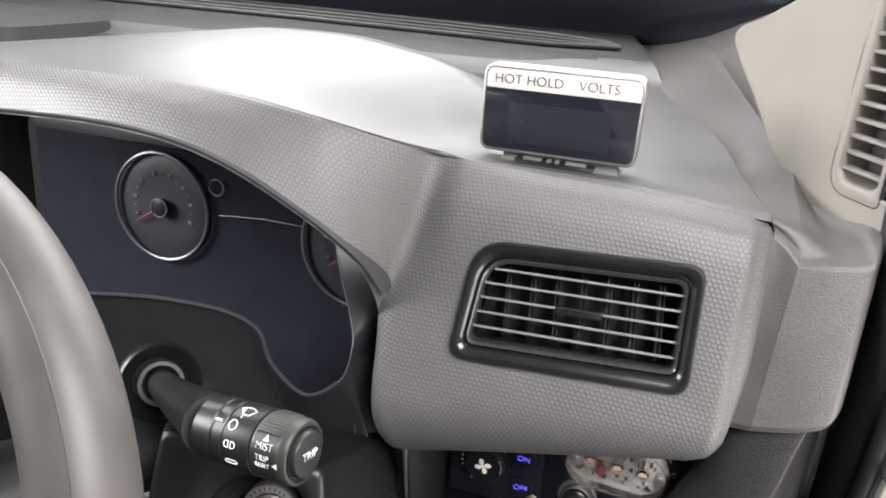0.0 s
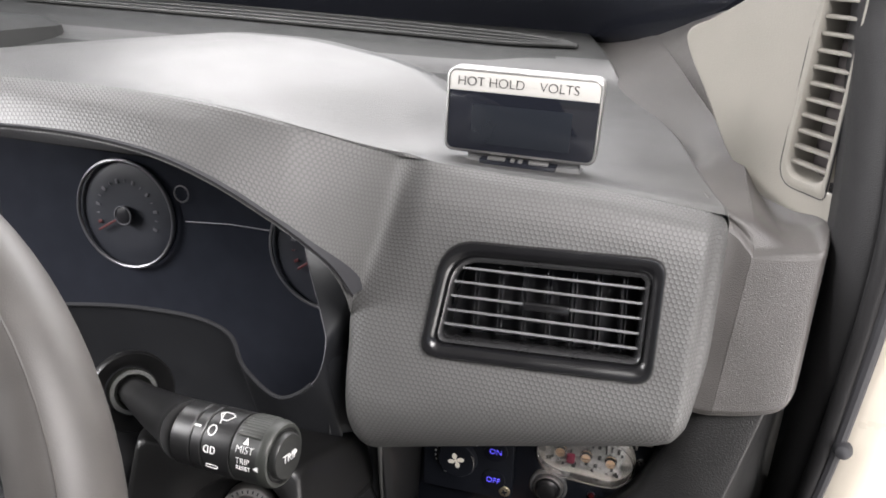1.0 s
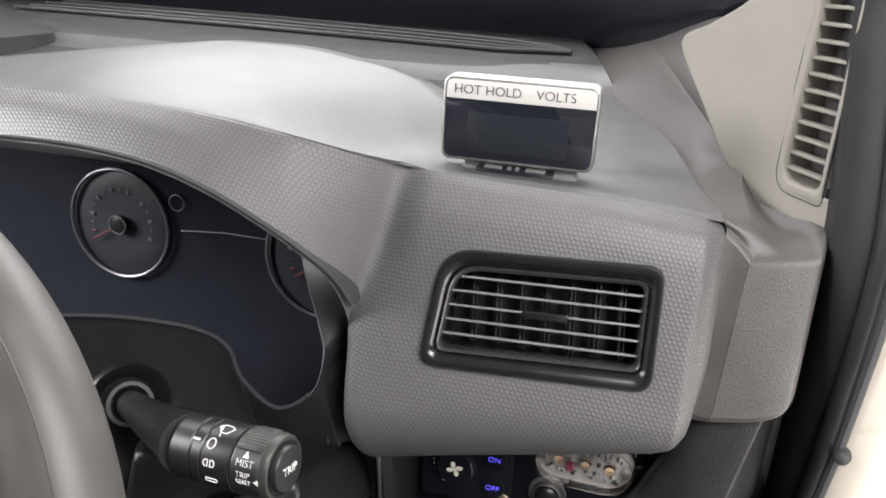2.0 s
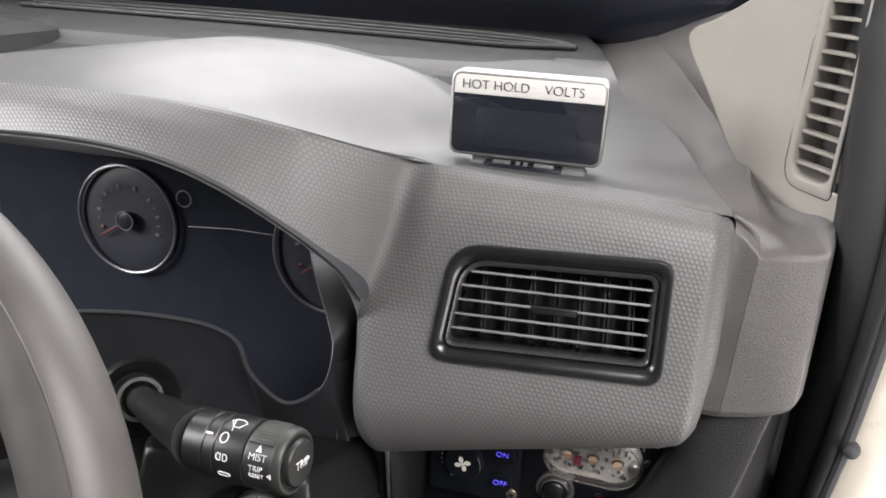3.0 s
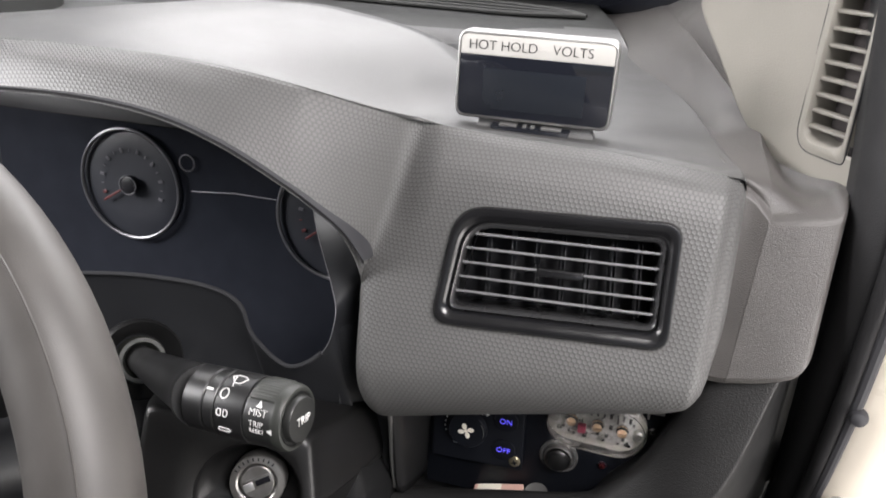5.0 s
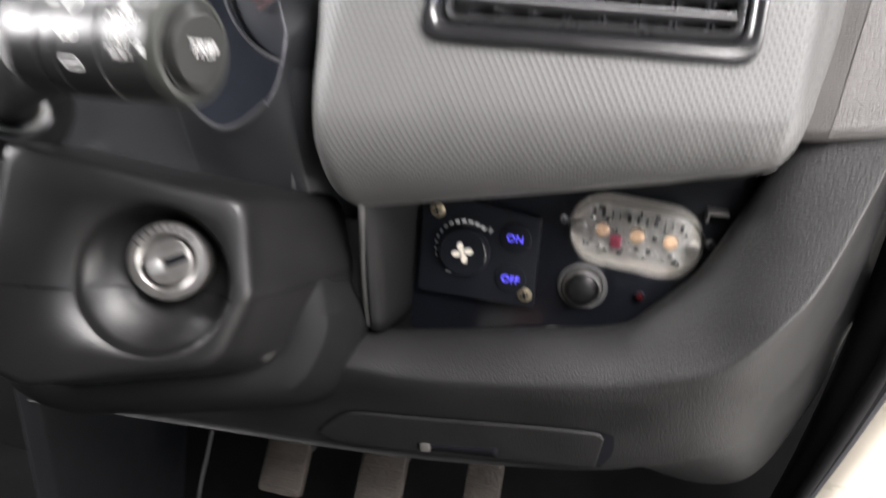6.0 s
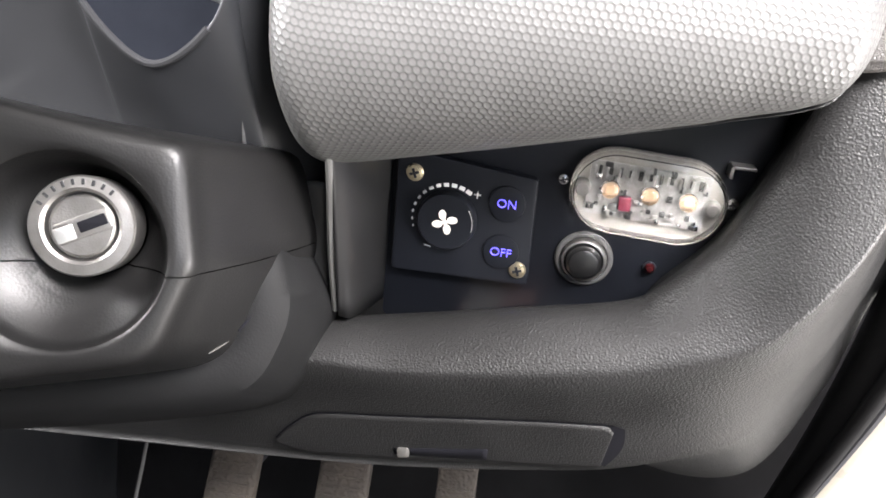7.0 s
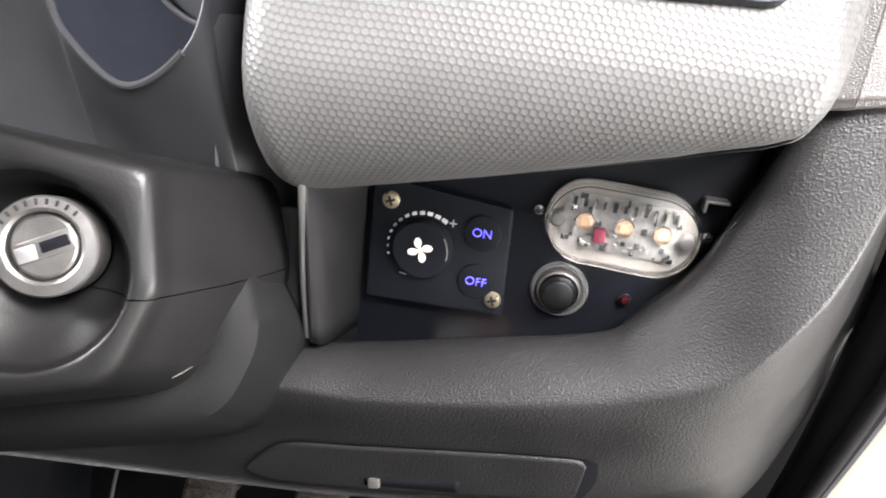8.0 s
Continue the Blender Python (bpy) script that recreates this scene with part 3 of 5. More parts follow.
# lower apron: the tray's rolled lip, the knee panel and its return towards the door
apron = [
    [(-0.460, 0.600, 0.448), (-0.300, 0.600, 0.465), (-0.180, 0.600, 0.478), (-0.118, 0.600, 0.487), (-0.057, 0.600, 0.502), (0.000, 0.600, 0.517), (0.021, 0.600, 0.555), (0.048, 0.600, 0.585), (0.063, 0.600, 0.622), (0.074, 0.600, 0.650), (0.088, 0.600, 0.690)],
    [(-0.460, 0.524, 0.454), (-0.300, 0.524, 0.471), (-0.170, 0.524, 0.484), (-0.118, 0.524, 0.493), (-0.057, 0.524, 0.508), (0.001, 0.524, 0.523), (0.024, 0.535, 0.554), (0.047, 0.535, 0.584), (0.061, 0.535, 0.620), (0.072, 0.535, 0.649), (0.086, 0.535, 0.682)],
    [(-0.460, 0.512, 0.478), (-0.300, 0.512, 0.495), (-0.170, 0.512, 0.508), (-0.118, 0.515, 0.517), (-0.057, 0.515, 0.532), (0.001, 0.515, 0.547), (0.020, 0.515, 0.562), (0.043, 0.515, 0.592), (0.057, 0.515, 0.628), (0.068, 0.515, 0.657), (0.082, 0.52, 0.690)],
    [(-0.460, 0.496, 0.484), (-0.300, 0.496, 0.501), (-0.164, 0.496, 0.514), (-0.115, 0.499, 0.521), (-0.055, 0.500, 0.536), (0.002, 0.500, 0.551), (0.021, 0.500, 0.564), (0.046, 0.500, 0.591), (0.063, 0.500, 0.626), (0.076, 0.501, 0.655), (0.092, 0.508, 0.690)],
    [(-0.460, 0.478, 0.473), (-0.300, 0.478, 0.490), (-0.162, 0.478, 0.506), (-0.111, 0.478, 0.510), (-0.052, 0.478, 0.521), (0.003, 0.478, 0.535), (0.030, 0.478, 0.545), (0.060, 0.480, 0.562), (0.083, 0.483, 0.590), (0.100, 0.491, 0.626), (0.118, 0.505, 0.690)],
    [(-0.460, 0.477, 0.461), (-0.300, 0.477, 0.478), (-0.172, 0.476, 0.494), (-0.114, 0.476, 0.498), (-0.052, 0.476, 0.508), (0.006, 0.476, 0.521), (0.036, 0.477, 0.532), (0.068, 0.479, 0.551), (0.090, 0.485, 0.579), (0.106, 0.493, 0.612), (0.124, 0.510, 0.690)],
    [(-0.460, 0.494, 0.418), (-0.310, 0.494, 0.435), (-0.190, 0.494, 0.452), (-0.120, 0.494, 0.460), (-0.050, 0.494, 0.472), (0.012, 0.494, 0.486), (0.055, 0.496, 0.504), (0.090, 0.505, 0.529), (0.108, 0.515, 0.558), (0.120, 0.523, 0.595), (0.132, 0.532, 0.690)],
    [(-0.460, 0.508, 0.378), (-0.320, 0.508, 0.395), (-0.195, 0.508, 0.409), (-0.120, 0.509, 0.418), (-0.045, 0.510, 0.431), (0.020, 0.512, 0.444), (0.076, 0.518, 0.474), (0.111, 0.533, 0.514), (0.128, 0.543, 0.552), (0.137, 0.549, 0.595), (0.140, 0.549, 0.690)],
    [(-0.460, 0.520, 0.371), (-0.320, 0.520, 0.388), (-0.195, 0.520, 0.402), (-0.120, 0.522, 0.411), (-0.045, 0.525, 0.424), (0.026, 0.530, 0.432), (0.092, 0.541, 0.450), (0.122, 0.557, 0.494), (0.138, 0.566, 0.545), (0.145, 0.570, 0.590), (0.148, 0.574, 0.690)],
    [(-0.460, 0.64, 0.383), (-0.320, 0.64, 0.40), (-0.205, 0.64, 0.40), (-0.120, 0.64, 0.41), (-0.045, 0.64, 0.42), (0.045, 0.63, 0.36), (0.125, 0.62, 0.37), (0.150, 0.60, 0.46), (0.155, 0.59, 0.53), (0.157, 0.58, 0.58), (0.158, 0.58, 0.690)],
]
knee_grid = loft(apron, 140, 110)
knee_tree = BVHTree.FromPolygons([p for row in knee_grid for p in row], [(140 * j + i, 140 * j + i + 1, 140 * j + 141 + i, 140 * j + 140 + i) for j in range(40, 100) for i in range(139)])


def on_knee(x, z, out):
    """The place on the knee panel's front at x and z, moved out towards the driver."""
    hit = knee_tree.ray_cast(Vector((x, 0.40, z)), Vector((0, 1, 0)))
    return (hit[0] if hit[0] else Vector((x, 0.505, z))) + Vector((0, -out, 0))


part("knee_panel", sheet(knee_grid), DARK_GRAIN, dashboard, "charcoal coarse-grained knee panel with a rolled lip", world=True, sharp=70)

# tray behind the lip: back, roof and the wall by the column
tray = joined(
    moved(box(0.24, 0.17, 0.004, 0.002), axes((-0.035, 0.562, 0.590), (1, 0, 0), (0, -1, 0))),
    moved(box(0.165, 0.06, 0.004, 0.002), axes((-0.0575, 0.552, 0.655), (1, 0, 0), (0, 0, 1))),
)
part("tray_liner", tray, BLACK_MATT, dashboard, "matt black liner of the open tray", world=True, smooth=False)
wall = loft([[(-0.1455, 0.462, 0.64), (-0.138, 0.49, 0.64), (-0.131, 0.56, 0.64)], [(-0.1445, 0.468, 0.615), (-0.138, 0.49, 0.612), (-0.131, 0.56, 0.61)], [(-0.147, 0.495, 0.522), (-0.140, 0.505, 0.518), (-0.131, 0.56, 0.51)]], 14, 18)
part("tray_side", sheet(wall), STALK_BLACK, dashboard, "", world=True, thick=0.002)
part("tray_edge_trim", tube(spline([(-0.1455, 0.462, 0.64), (-0.1450, 0.468, 0.615), (-0.1485, 0.484, 0.565), (-0.1495, 0.497, 0.524)], 14), 0.0018, 8), SILVER, dashboard, "thin bright edge strip", world=True)
back = loft([[(-0.42, 0.51, 0.585), (-0.28, 0.51, 0.585), (-0.152, 0.49, 0.60)], [(-0.42, 0.51, 0.56), (-0.28, 0.51, 0.56), (-0.152, 0.492, 0.57)], [(-0.42, 0.52, 0.45), (-0.28, 0.51, 0.45), (-0.160, 0.503, 0.50)], [(-0.42, 0.54, 0.375), (-0.30, 0.54, 0.375), (-0.200, 0.537, 0.383)]], 20, 24)
part("column_surround", sheet(back), DARK_SMOOTH, dashboard, "", world=True, thick=0.002)

# fuse lid in the knee panel
def lid_patch(out):
    """A patch of the lid's shape that follows the knee panel."""
    top = spline([(-0.187, 0.4215), (-0.176, 0.437), (-0.158, 0.453), (-0.120, 0.4615), (-0.046, 0.4755), (0.002, 0.482), (0.0105, 0.478)], 60)
    low = spline([(-0.187, 0.4205), (-0.178, 0.4155), (-0.166, 0.4135), (-0.120, 0.4205), (-0.046, 0.4335), (0.002, 0.4420), (0.0090, 0.4440)], 60)
    return [[on_knee(a[0] * (1 - f) + b[0] * f, a[1] * (1 - f) + b[1] * f, out) for a, b in zip(top, low)] for f in (k / 12 for k in range(13))]


top_gap = lid_patch(0.0006)
# near-black strips on the panel's surface stand for the gap's shade
gap = [[on_knee(p.x * (1 + 0.004) + 0.0004, p.z + dz, 0.0007) for p in top_gap[0]] for dz in (-0.001, 0.0020)]
part("lid_gap", sheet(gap), VOID, dashboard, world=True)
part("lid_gap", sheet([[on_knee(0.0085 + 0.0075 * k / 3 - 0.004 * j / 8 + 0.004 * math.sin(math.pi * j / 8) * k / 3, 0.4845 - 0.0025 * k / 3 - 0.038 * j / 8, 0.0014) for k in range(4)] for j in range(9)]), VOID, dashboard, world=True)
lid = part("fuse_lid", sheet(lid_patch(0.0010)), DARK_GRAIN, dashboard, "charcoal lid set into the knee panel", world=True, thick=0.002)
# the slot's shaded depth is a near-black sheet laid on the lid
slot_rows = [[on_knee(-0.112 + 0.056 * i / 16, 0.4305 + 0.0105 * i / 16 + dz * (0.55 + 0.45 * i / 16), 0.0022) for i in range(17)] for dz in (0.0055, 0.0, -0.0055)]
part("finger_slot", sheet(slot_rows), VOID, lid, world=True, thick=0.0006)
catch = on_knee(-0.106, 0.4325, 0.0034)
part("catch", moved(prism(rect(0.0075, 0.0065, 0.002), -0.002, 0.002, 0.0012), axes(catch, (1, 0, 0.2), (0, -1, 0.4))), CATCH, lid, "small pale catch", world=True)

# demister grille along the windscreen's foot
DEM = [(-1.0, 1.06, 1.17), (-0.6, 1.05, 1.15), (-0.35, 1.035, 1.12), (-0.17, 1.022, 1.090), (-0.10, 1.036, 1.072)]


def across(f, k):
    x = -1.0 + 0.915 * f
    a, b = smoothed([(r[0], r[1]) for r in DEM], x, 0.03), smoothed([(r[0], r[2]) for r in DEM], x, 0.03)
    b = a + (b - a) * math.sqrt(max(0.0, 1 - max(0.0, (x + 0.30) / 0.215) ** 5))
    y = a + (b - a) * k
    return Vector((x, y, top_z(min(x, -0.1), y) + 0.0025))


part("demister_recess", sheet([[across(i / 60, k / 8) for i in range(61)] for k in range(9)]), BLACK_MATT, dashboard, "", world=True)
for k in (0.0, 0.28, 0.62, 1.0):
    part("demister_bar", tube([across(i / 60, k) + Vector((0, 0, 0.002)) for i in range(61)], 0.0030 if k in (0.0, 1.0) else 0.0022, 6), GREY_LEDGE, dashboard, "", world=True)
part("centre_pod", moved(rings([(rect(0.34, 0.22, 0.05), -0.03), (rect(0.33, 0.21, 0.05), 0.012), (rect(0.30, 0.18, 0.05), 0.022), (rect(0.22, 0.10, 0.04), 0.026)]), pose(-0.985, 0.86, 0.838)), GREY_LEDGE, dashboard, "low grey pod on the dashboard", world=True)

# ---- air vent ----
air_vent = thing("air_vent", "black rectangular dashboard air vent with open louvres", "air vent", at=VENT)


def between(a, b, f):
    return [p.lerp(q, f) for p, q in zip(a, b)]


bezel = rings([(vent_outer, -0.006), (vent_outer, 0.0015), (between(vent_outer, vent_inner, 0.10), 0.0042), (between(vent_outer, vent_inner, 0.35), 0.0046), (between(vent_outer, vent_inner, 0.62), 0.0020), (between(vent_outer, vent_inner, 0.78), -0.0015), (between(vent_outer, vent_inner, 0.80), -0.006)], False, False)
part("bezel", bezel, VENT_BLACK, air_vent, "satin black bezel", sharp=50)
rim = between(vent_outer, vent_inner, 0.76)
part("inner_ring", rings([(rim, -0.010), (rim, -0.0008), (between(vent_outer, vent_inner, 0.84), 0.0010), (between(vent_outer, vent_inner, 0.97), -0.0005), (vent_inner, -0.003), (vent_inner, -0.045)], False, False), VENT_RING, air_vent, "", sharp=50)
part("duct_back", prism(inset(vent_inner, -0.002), -0.047, -0.044, 0.0005), BLACK_MATT, air_vent)


def vent_span(y, outline):
    xs = []
    for a, b in zip(outline, outline[1:] + outline[:1]):
        if (a.y > y) != (b.y > y):
            xs.append(a.x + (b.x - a.x) * (y - a.y) / (b.y - a.y))
    return min(xs), max(xs)


for k in range(5):
    y = -0.0176 + 0.0099 * k
    x0, x1 = vent_span(y, vent_inner)
    slat = rings([(rounded([(0, -0.00085), (0.013, -0.0005), (0.013, 0.0005), (0, 0.00085)], 0.0005, 4), 0.0), (rounded([(0, -0.00085), (0.013, -0.0005), (0.013, 0.0005), (0, 0.00085)], 0.0005, 4), x1 - x0)])
    m = axes((x0, y, -0.0030), (0, -0.10, -1), (1, 0, 0))
    part("louvre", moved(slat, m), LOUVRE, air_vent)
for k in range(7):
    x = -0.047 + 0.0168 * k
    part("vane", moved(joined(moved(box(0.0007, 0.050, 0.016, 0.0003, 0.0002), pose(-0.0013, 0, 0)), moved(box(0.0007, 0.050, 0.016, 0.0003, 0.0002), pose(0.0013, 0, 0)), box(0.0026, 0.050, 0.002, 0.0003, 0.0002)), pose(x, 0.001, -0.027, 0, 6, 3)), VANE, air_vent)
tab = rounded([(-0.014, -0.0025), (0.016, -0.0025), (0.0165, 0.0028), (-0.0145, 0.0028)], 0.0015)
part("slider_tab", moved(prism(tab, -0.012, 0.0015, 0.001), pose(0.002, 0.0010, -0.0025)), VENT_BLACK, air_vent, "small sliding tab")

# ---- instrument cluster ----
cluster = thing("instrument_cluster", "dark instrument cluster with two dials under a hood", "instrument cluster", at=axes((-0.335, 0.578, 0.70), (1, 0, 0), (0, -1, 0.06)))
part("backing", moved(box(0.60, 0.26, 0.004, 0.02), pose(0, -0.035, -0.030)), BLACK, cluster)
TRIM = [(-0.245, 0.545, 0.785), (-0.222, 0.505, 0.752), (-0.194, 0.472, 0.718), (-0.1835, 0.455, 0.704), (-0.191, 0.45, 0.676), (-0.2195, 0.45, 0.6565), (-0.247, 0.45, 0.676), (-0.257, 0.45, 0.701), (-0.280, 0.45, 0.7105), (-0.320, 0.45, 0.711), (-0.370, 0.45, 0.706), (-0.46, 0.45, 0.69)]
trim_path = spline(TRIM, 90)
part("lens_edge", tube(trim_path[:34], 0.0004, 6), LENS_LINE, cluster, "fine pale edge of the lens", world=True)
part("lens_trim", tube(trim_path[33:], 0.0017, 8), TRIM_GREY, cluster, "matt grey trim round the lens", world=True)
below = trim_path[24:]
mask_rows = [below]
for k in range(1, 9):
    f = k / 8
    mask_rows.append([p.lerp(Vector((p.x + 0.02 * f, 0.468, 0.575)), f) + Vector((0, 0.004 * math.sin(math.pi * f), 0)) for p in below])
part("lens_mask", sheet(mask_rows), MASK, cluster, "black mask below the dials", world=True)
brow = spline([p + Vector((0.002, 0.012, -0.004)) for p in low_row[5:]] + [Vector((-0.163, 0.492, 0.70)), Vector((-0.158, 0.496, 0.668))], 33)
part("upper_filler", sheet([[a.lerp(b, k / 6) + Vector((0, 0.034 * math.sin(math.pi * k / 6), 0)) for a, b in zip(trim_path[:33], brow)] for k in range(7)]), MASK, cluster, "", world=True)
part("side_filler", sheet([[Vector((-0.1845 + 0.030 * k / 4, 0.462 + 0.045 * k / 4, 0.690 - 0.115 * j / 10)) for k in range(5)] for j in range(11)]), MASK, cluster, world=True)
lens_path = spline([(0.135, 0.10, 0), (0.15, -0.02, 0), (0.12, -0.12, 0), (0.0, -0.15, 0), (-0.135, -0.14, 0), (-0.24, -0.10, 0)], 40)
plate = bmesh.new()
vs = [plate.verts.new((p.x, p.y, -0.004)) for p in lens_path] + [plate.verts.new(q) for q in ((-0.26, -0.05, -0.004), (-0.26, 0.085, -0.004), (0.12, 0.085, -0.004))]
plate.faces.new(vs)
part("face_plate", plate, FACE, cluster, "glossy black face", smooth=False, thick=0.004)


def dial(cx, cy, r, ticks, start, sweep, red):
    d = part("dial", moved(lathe([(r, 0), (r, 0.001), (r * 0.98, 0.0015), (r * 0.6, 0.0012), (0.001, 0.0012)], 56), pose(cx, cy, -0.0015)), DIAL, cluster)
    part("ring", moved(tube([(r * math.cos(2 * math.pi * k / 64), r * math.sin(2 * math.pi * k / 64), 0.003) for k in range(64)], 0.0018, 8, True), pose(cx, cy, 0)), RING_GREY, d, "satin metal ring")
    for k in range(ticks):
        a = radians(start - sweep * k / (ticks - 1))
        w, h = (0.0045, 0.0028) if k % 2 == 0 else (0.003, 0.001)
        part("mark", moved(box(w, h, 0.0006, 0.0003, 0.0001), pose(cx + r * 0.62 * math.cos(a), cy + r * 0.62 * math.sin(a), 0.0008, 0, 0, math.degrees(a))), DIAL_RED if k in red else DIAL_PRINT, d)
    part("needle_hub", moved(lathe([(0.0085, 0), (0.008, 0.005), (0.006, 0.006), (0.001, 0.006)], 24), pose(cx, cy, 0.001)), BLACK, d)
    part("hub_ring", moved(tube([(0.0088 * math.cos(k * math.pi / 14), 0.0088 * math.sin(k * math.pi / 14), 0.0055) for k in range(28)], 0.0008, 6, True), pose(cx, cy, 0.001)), DIAL_PRINT, d)
    a = radians(start + 12)
    part("needle", moved(box(0.030, 0.0022, 0.001, 0.0008, 0.0003), pose(cx + 0.020 * math.cos(a), cy + 0.020 * math.sin(a), 0.004, 0, 0, math.degrees(a))), DIAL_RED, d, "dull red needle")
    return d


dial(-0.109, 0.028, 0.052, 15, 200, 220, (0,))
dial(0.098, 0.024, 0.055, 13, 205, 200, (0, 1))
part("warning_lamp", moved(tube([(0.0075 * math.cos(k * math.pi / 16), 0.0075 * math.sin(k * math.pi / 16), 0.0012) for k in range(32)], 0.0008, 6, True), pose(-0.048, 0.056, 0)), DIAL_PRINT, cluster, "small round reset button")
part("divider_line", tube([(-0.045, 0.030, 0.001), (0.0, 0.034, 0.001), (0.042, 0.034, 0.001)], 0.0006, 6), RING_GREY, cluster)

# ---- steering wheel ----
steering_wheel = thing("steering_wheel", "steering wheel with a worn grey leather rim", "steering wheel", at=axes((-0.3696, 0.189, 0.6885), (1, 0, 0), (0, -0.900, 0.436)))
R, r = 0.198, 0.0213
rimpath = [(R * math.cos(2 * math.pi * k / 96), R * math.sin(2 * math.pi * k / 96), 0) for k in range(96)]
part("rim", tube(rimpath, r, 24, True), LEATHER, steering_wheel, "worn grey leather rim")
seam = [((R + r * 0.52) * math.cos(a), (R + r * 0.52) * math.sin(a), r * 0.855) for a in (2 * math.pi * k / 96 for k in range(96))]
part("seam", tube(seam, 0.0006, 6, True), LEATHER, steering_wheel)
for a in (180, 0, 270):
    ca, sa = math.cos(radians(a)), math.sin(radians(a))
    part("spoke", tube(spline([(0.03 * ca, 0.05 * sa, -0.01), (0.12 * ca, 0.12 * sa, -0.012), (0.19 * ca, 0.19 * sa, 0)], 8), [0.02, 0.018, 0.016, 0.014, 0.013, 0.013, 0.013, 0.013], 14), DARK_SMOOTH, steering_wheel)
part("horn_pad", rings([(rect(0.17, 0.14, 0.05), -0.03), (rect(0.18, 0.15, 0.05), -0.01), (rect(0.16, 0.13, 0.045), 0.015), (rect(0.08, 0.06, 0.025), 0.022)]), DARK_GRAIN, steering_wheel)

# ---- steering column with ignition lock ----
LOCK = axes((-0.206, 0.3745, 0.6125), (0.945, 0.328, 0), (0.306, -0.882, 0.358))
steering_column = thing("steering_column", "charcoal plastic steering column shroud with ignition lock", "steering column", at=LOCK)
face = rounded([(-0.090, -0.050), (-0.067, -0.062), (0.024, -0.052), (0.041, -0.014), (0.037, 0.0315), (-0.074, 0.054)], [0.012, 0.012, 0.02, 0.012, 0.008, 0.006], 12)
CUP = (-0.006, -0.009)


def ray_out(outline, angle):
    """Where a ray from the cup's middle leaves the outline."""
    d, o, best = Vector((math.cos(angle), math.sin(angle))), Vector(CUP), 0.0
    for a, b in zip(outline, outline[1:] + outline[:1]):
        e = b - a
        den = d.x * e.y - d.y * e.x
        if abs(den) > 1e-12:
            w = a - o
            t, k = (w.x * e.y - w.y * e.x) / den, (w.x * d.y - w.y * d.x) / den
            if t > best and -1e-6 <= k <= 1 + 1e-6:
                best = t
    return o + d * best


face = [ray_out(face, 2 * math.pi * k / 120) for k in range(120)]


def grown(right, left, up, down, low=0.0):
    out = []
    for p in face:
        out.append(Vector((p.x + (right * ease(-0.02, 0.04, p.x) - left * ease(0.0, -0.08, p.x)), p.y + (up * ease(0, 0.04, p.y) - down * ease(0, -0.06, p.y)))) + Vector((1, -0.6)) * low * ease(-0.01, 0.025, p.x) * ease(0.0, -0.03, p.y))
    return out


def nearest_circle(r):
    out = []
    for p in face:
        d = (p - Vector(CUP)).normalized()
        out.append(Vector(CUP) + d * r)
    return out


def circle_like(r, cx, cy):
    return [Vector((cx, cy)) + (p - Vector(CUP)).normalized() * r for p in face]


def shrunk(d):
    return [p - (p - Vector(CUP)).normalized() * d for p in face]


body_levels = [(circle_like(0.0190, 0, 0), -0.020), (circle_like(0.0215, 0, 0), -0.0165), (circle_like(0.026, -0.002, -0.003), -0.0140), (nearest_circle(0.0332), -0.0080), (nearest_circle(0.0353), -0.0038), (nearest_circle(0.0359), -0.0012), (nearest_circle(0.0364), -0.0001),
               (between(nearest_circle(0.0365), shrunk(0.0075), 0.5), 0.0003), (shrunk(0.0065), 0.0), (shrunk(0.0036), -0.0008), (shrunk(0.0012), -0.0034), (face, -0.0085), (grown(0.004, 0.002, 0.001, 0.002), -0.016),
               (grown(0.019, 0.004, 0.002, 0.010, -0.0015), -0.045), (grown(0.036, 0.008, 0.004, 0.021, -0.005), -0.085), (grown(0.052, 0.010, 0.006, 0.028, -0.008), -0.13)]
whole = rings(body_levels, False, True)
upper, lower = whole, whole.copy()
for bm, sign in ((upper, 1), (lower, -1)):
    co, no = Vector((0, -0.0165 + 0.00025 * sign, 0)), Vector((0.05, 1, 0.10))
    bmesh.ops.bisect_plane(bm, geom=bm.verts[:] + bm.edges[:] + bm.faces[:], plane_co=co, plane_no=no * sign, clear_inner=True)
part("upper_shroud", upper, SHROUD, steering_column, "", sharp=80)
part("lower_shroud", lower, SHROUD, steering_column, "", sharp=80)


def skirt(right, down, g, low):
    """The shroud's outline with a margin that grows towards its underside."""
    out = []
    for p in grown(right, 0.008, 0.0, down, low):
        d = (p - Vector(CUP)).normalized()
        out.append(p + d * (-0.004 + g * ease(-0.004, -0.046, p.y)))
    return out


collar = rings([(skirt(0.024, 0.014, 0.0, -0.004), -0.058), (skirt(0.027, 0.019, 0.010, -0.001), -0.062), (skirt(0.029, 0.021, 0.0135, 0.0), -0.066), (skirt(0.037, 0.030, 0.021, 0.0), -0.105), (skirt(0.044, 0.037, 0.026, 0.0), -0.145)], False, False)
part("collar", collar, COLLAR, steering_column, "", thick=0.0015)
part("shaft", tube(spline([(-0.3696, 0.200, 0.683), (-0.3696, 0.30, 0.635), (-0.30, 0.44, 0.60)], 10), 0.028, 20), DARK_SMOOTH, steering_column, world=True)
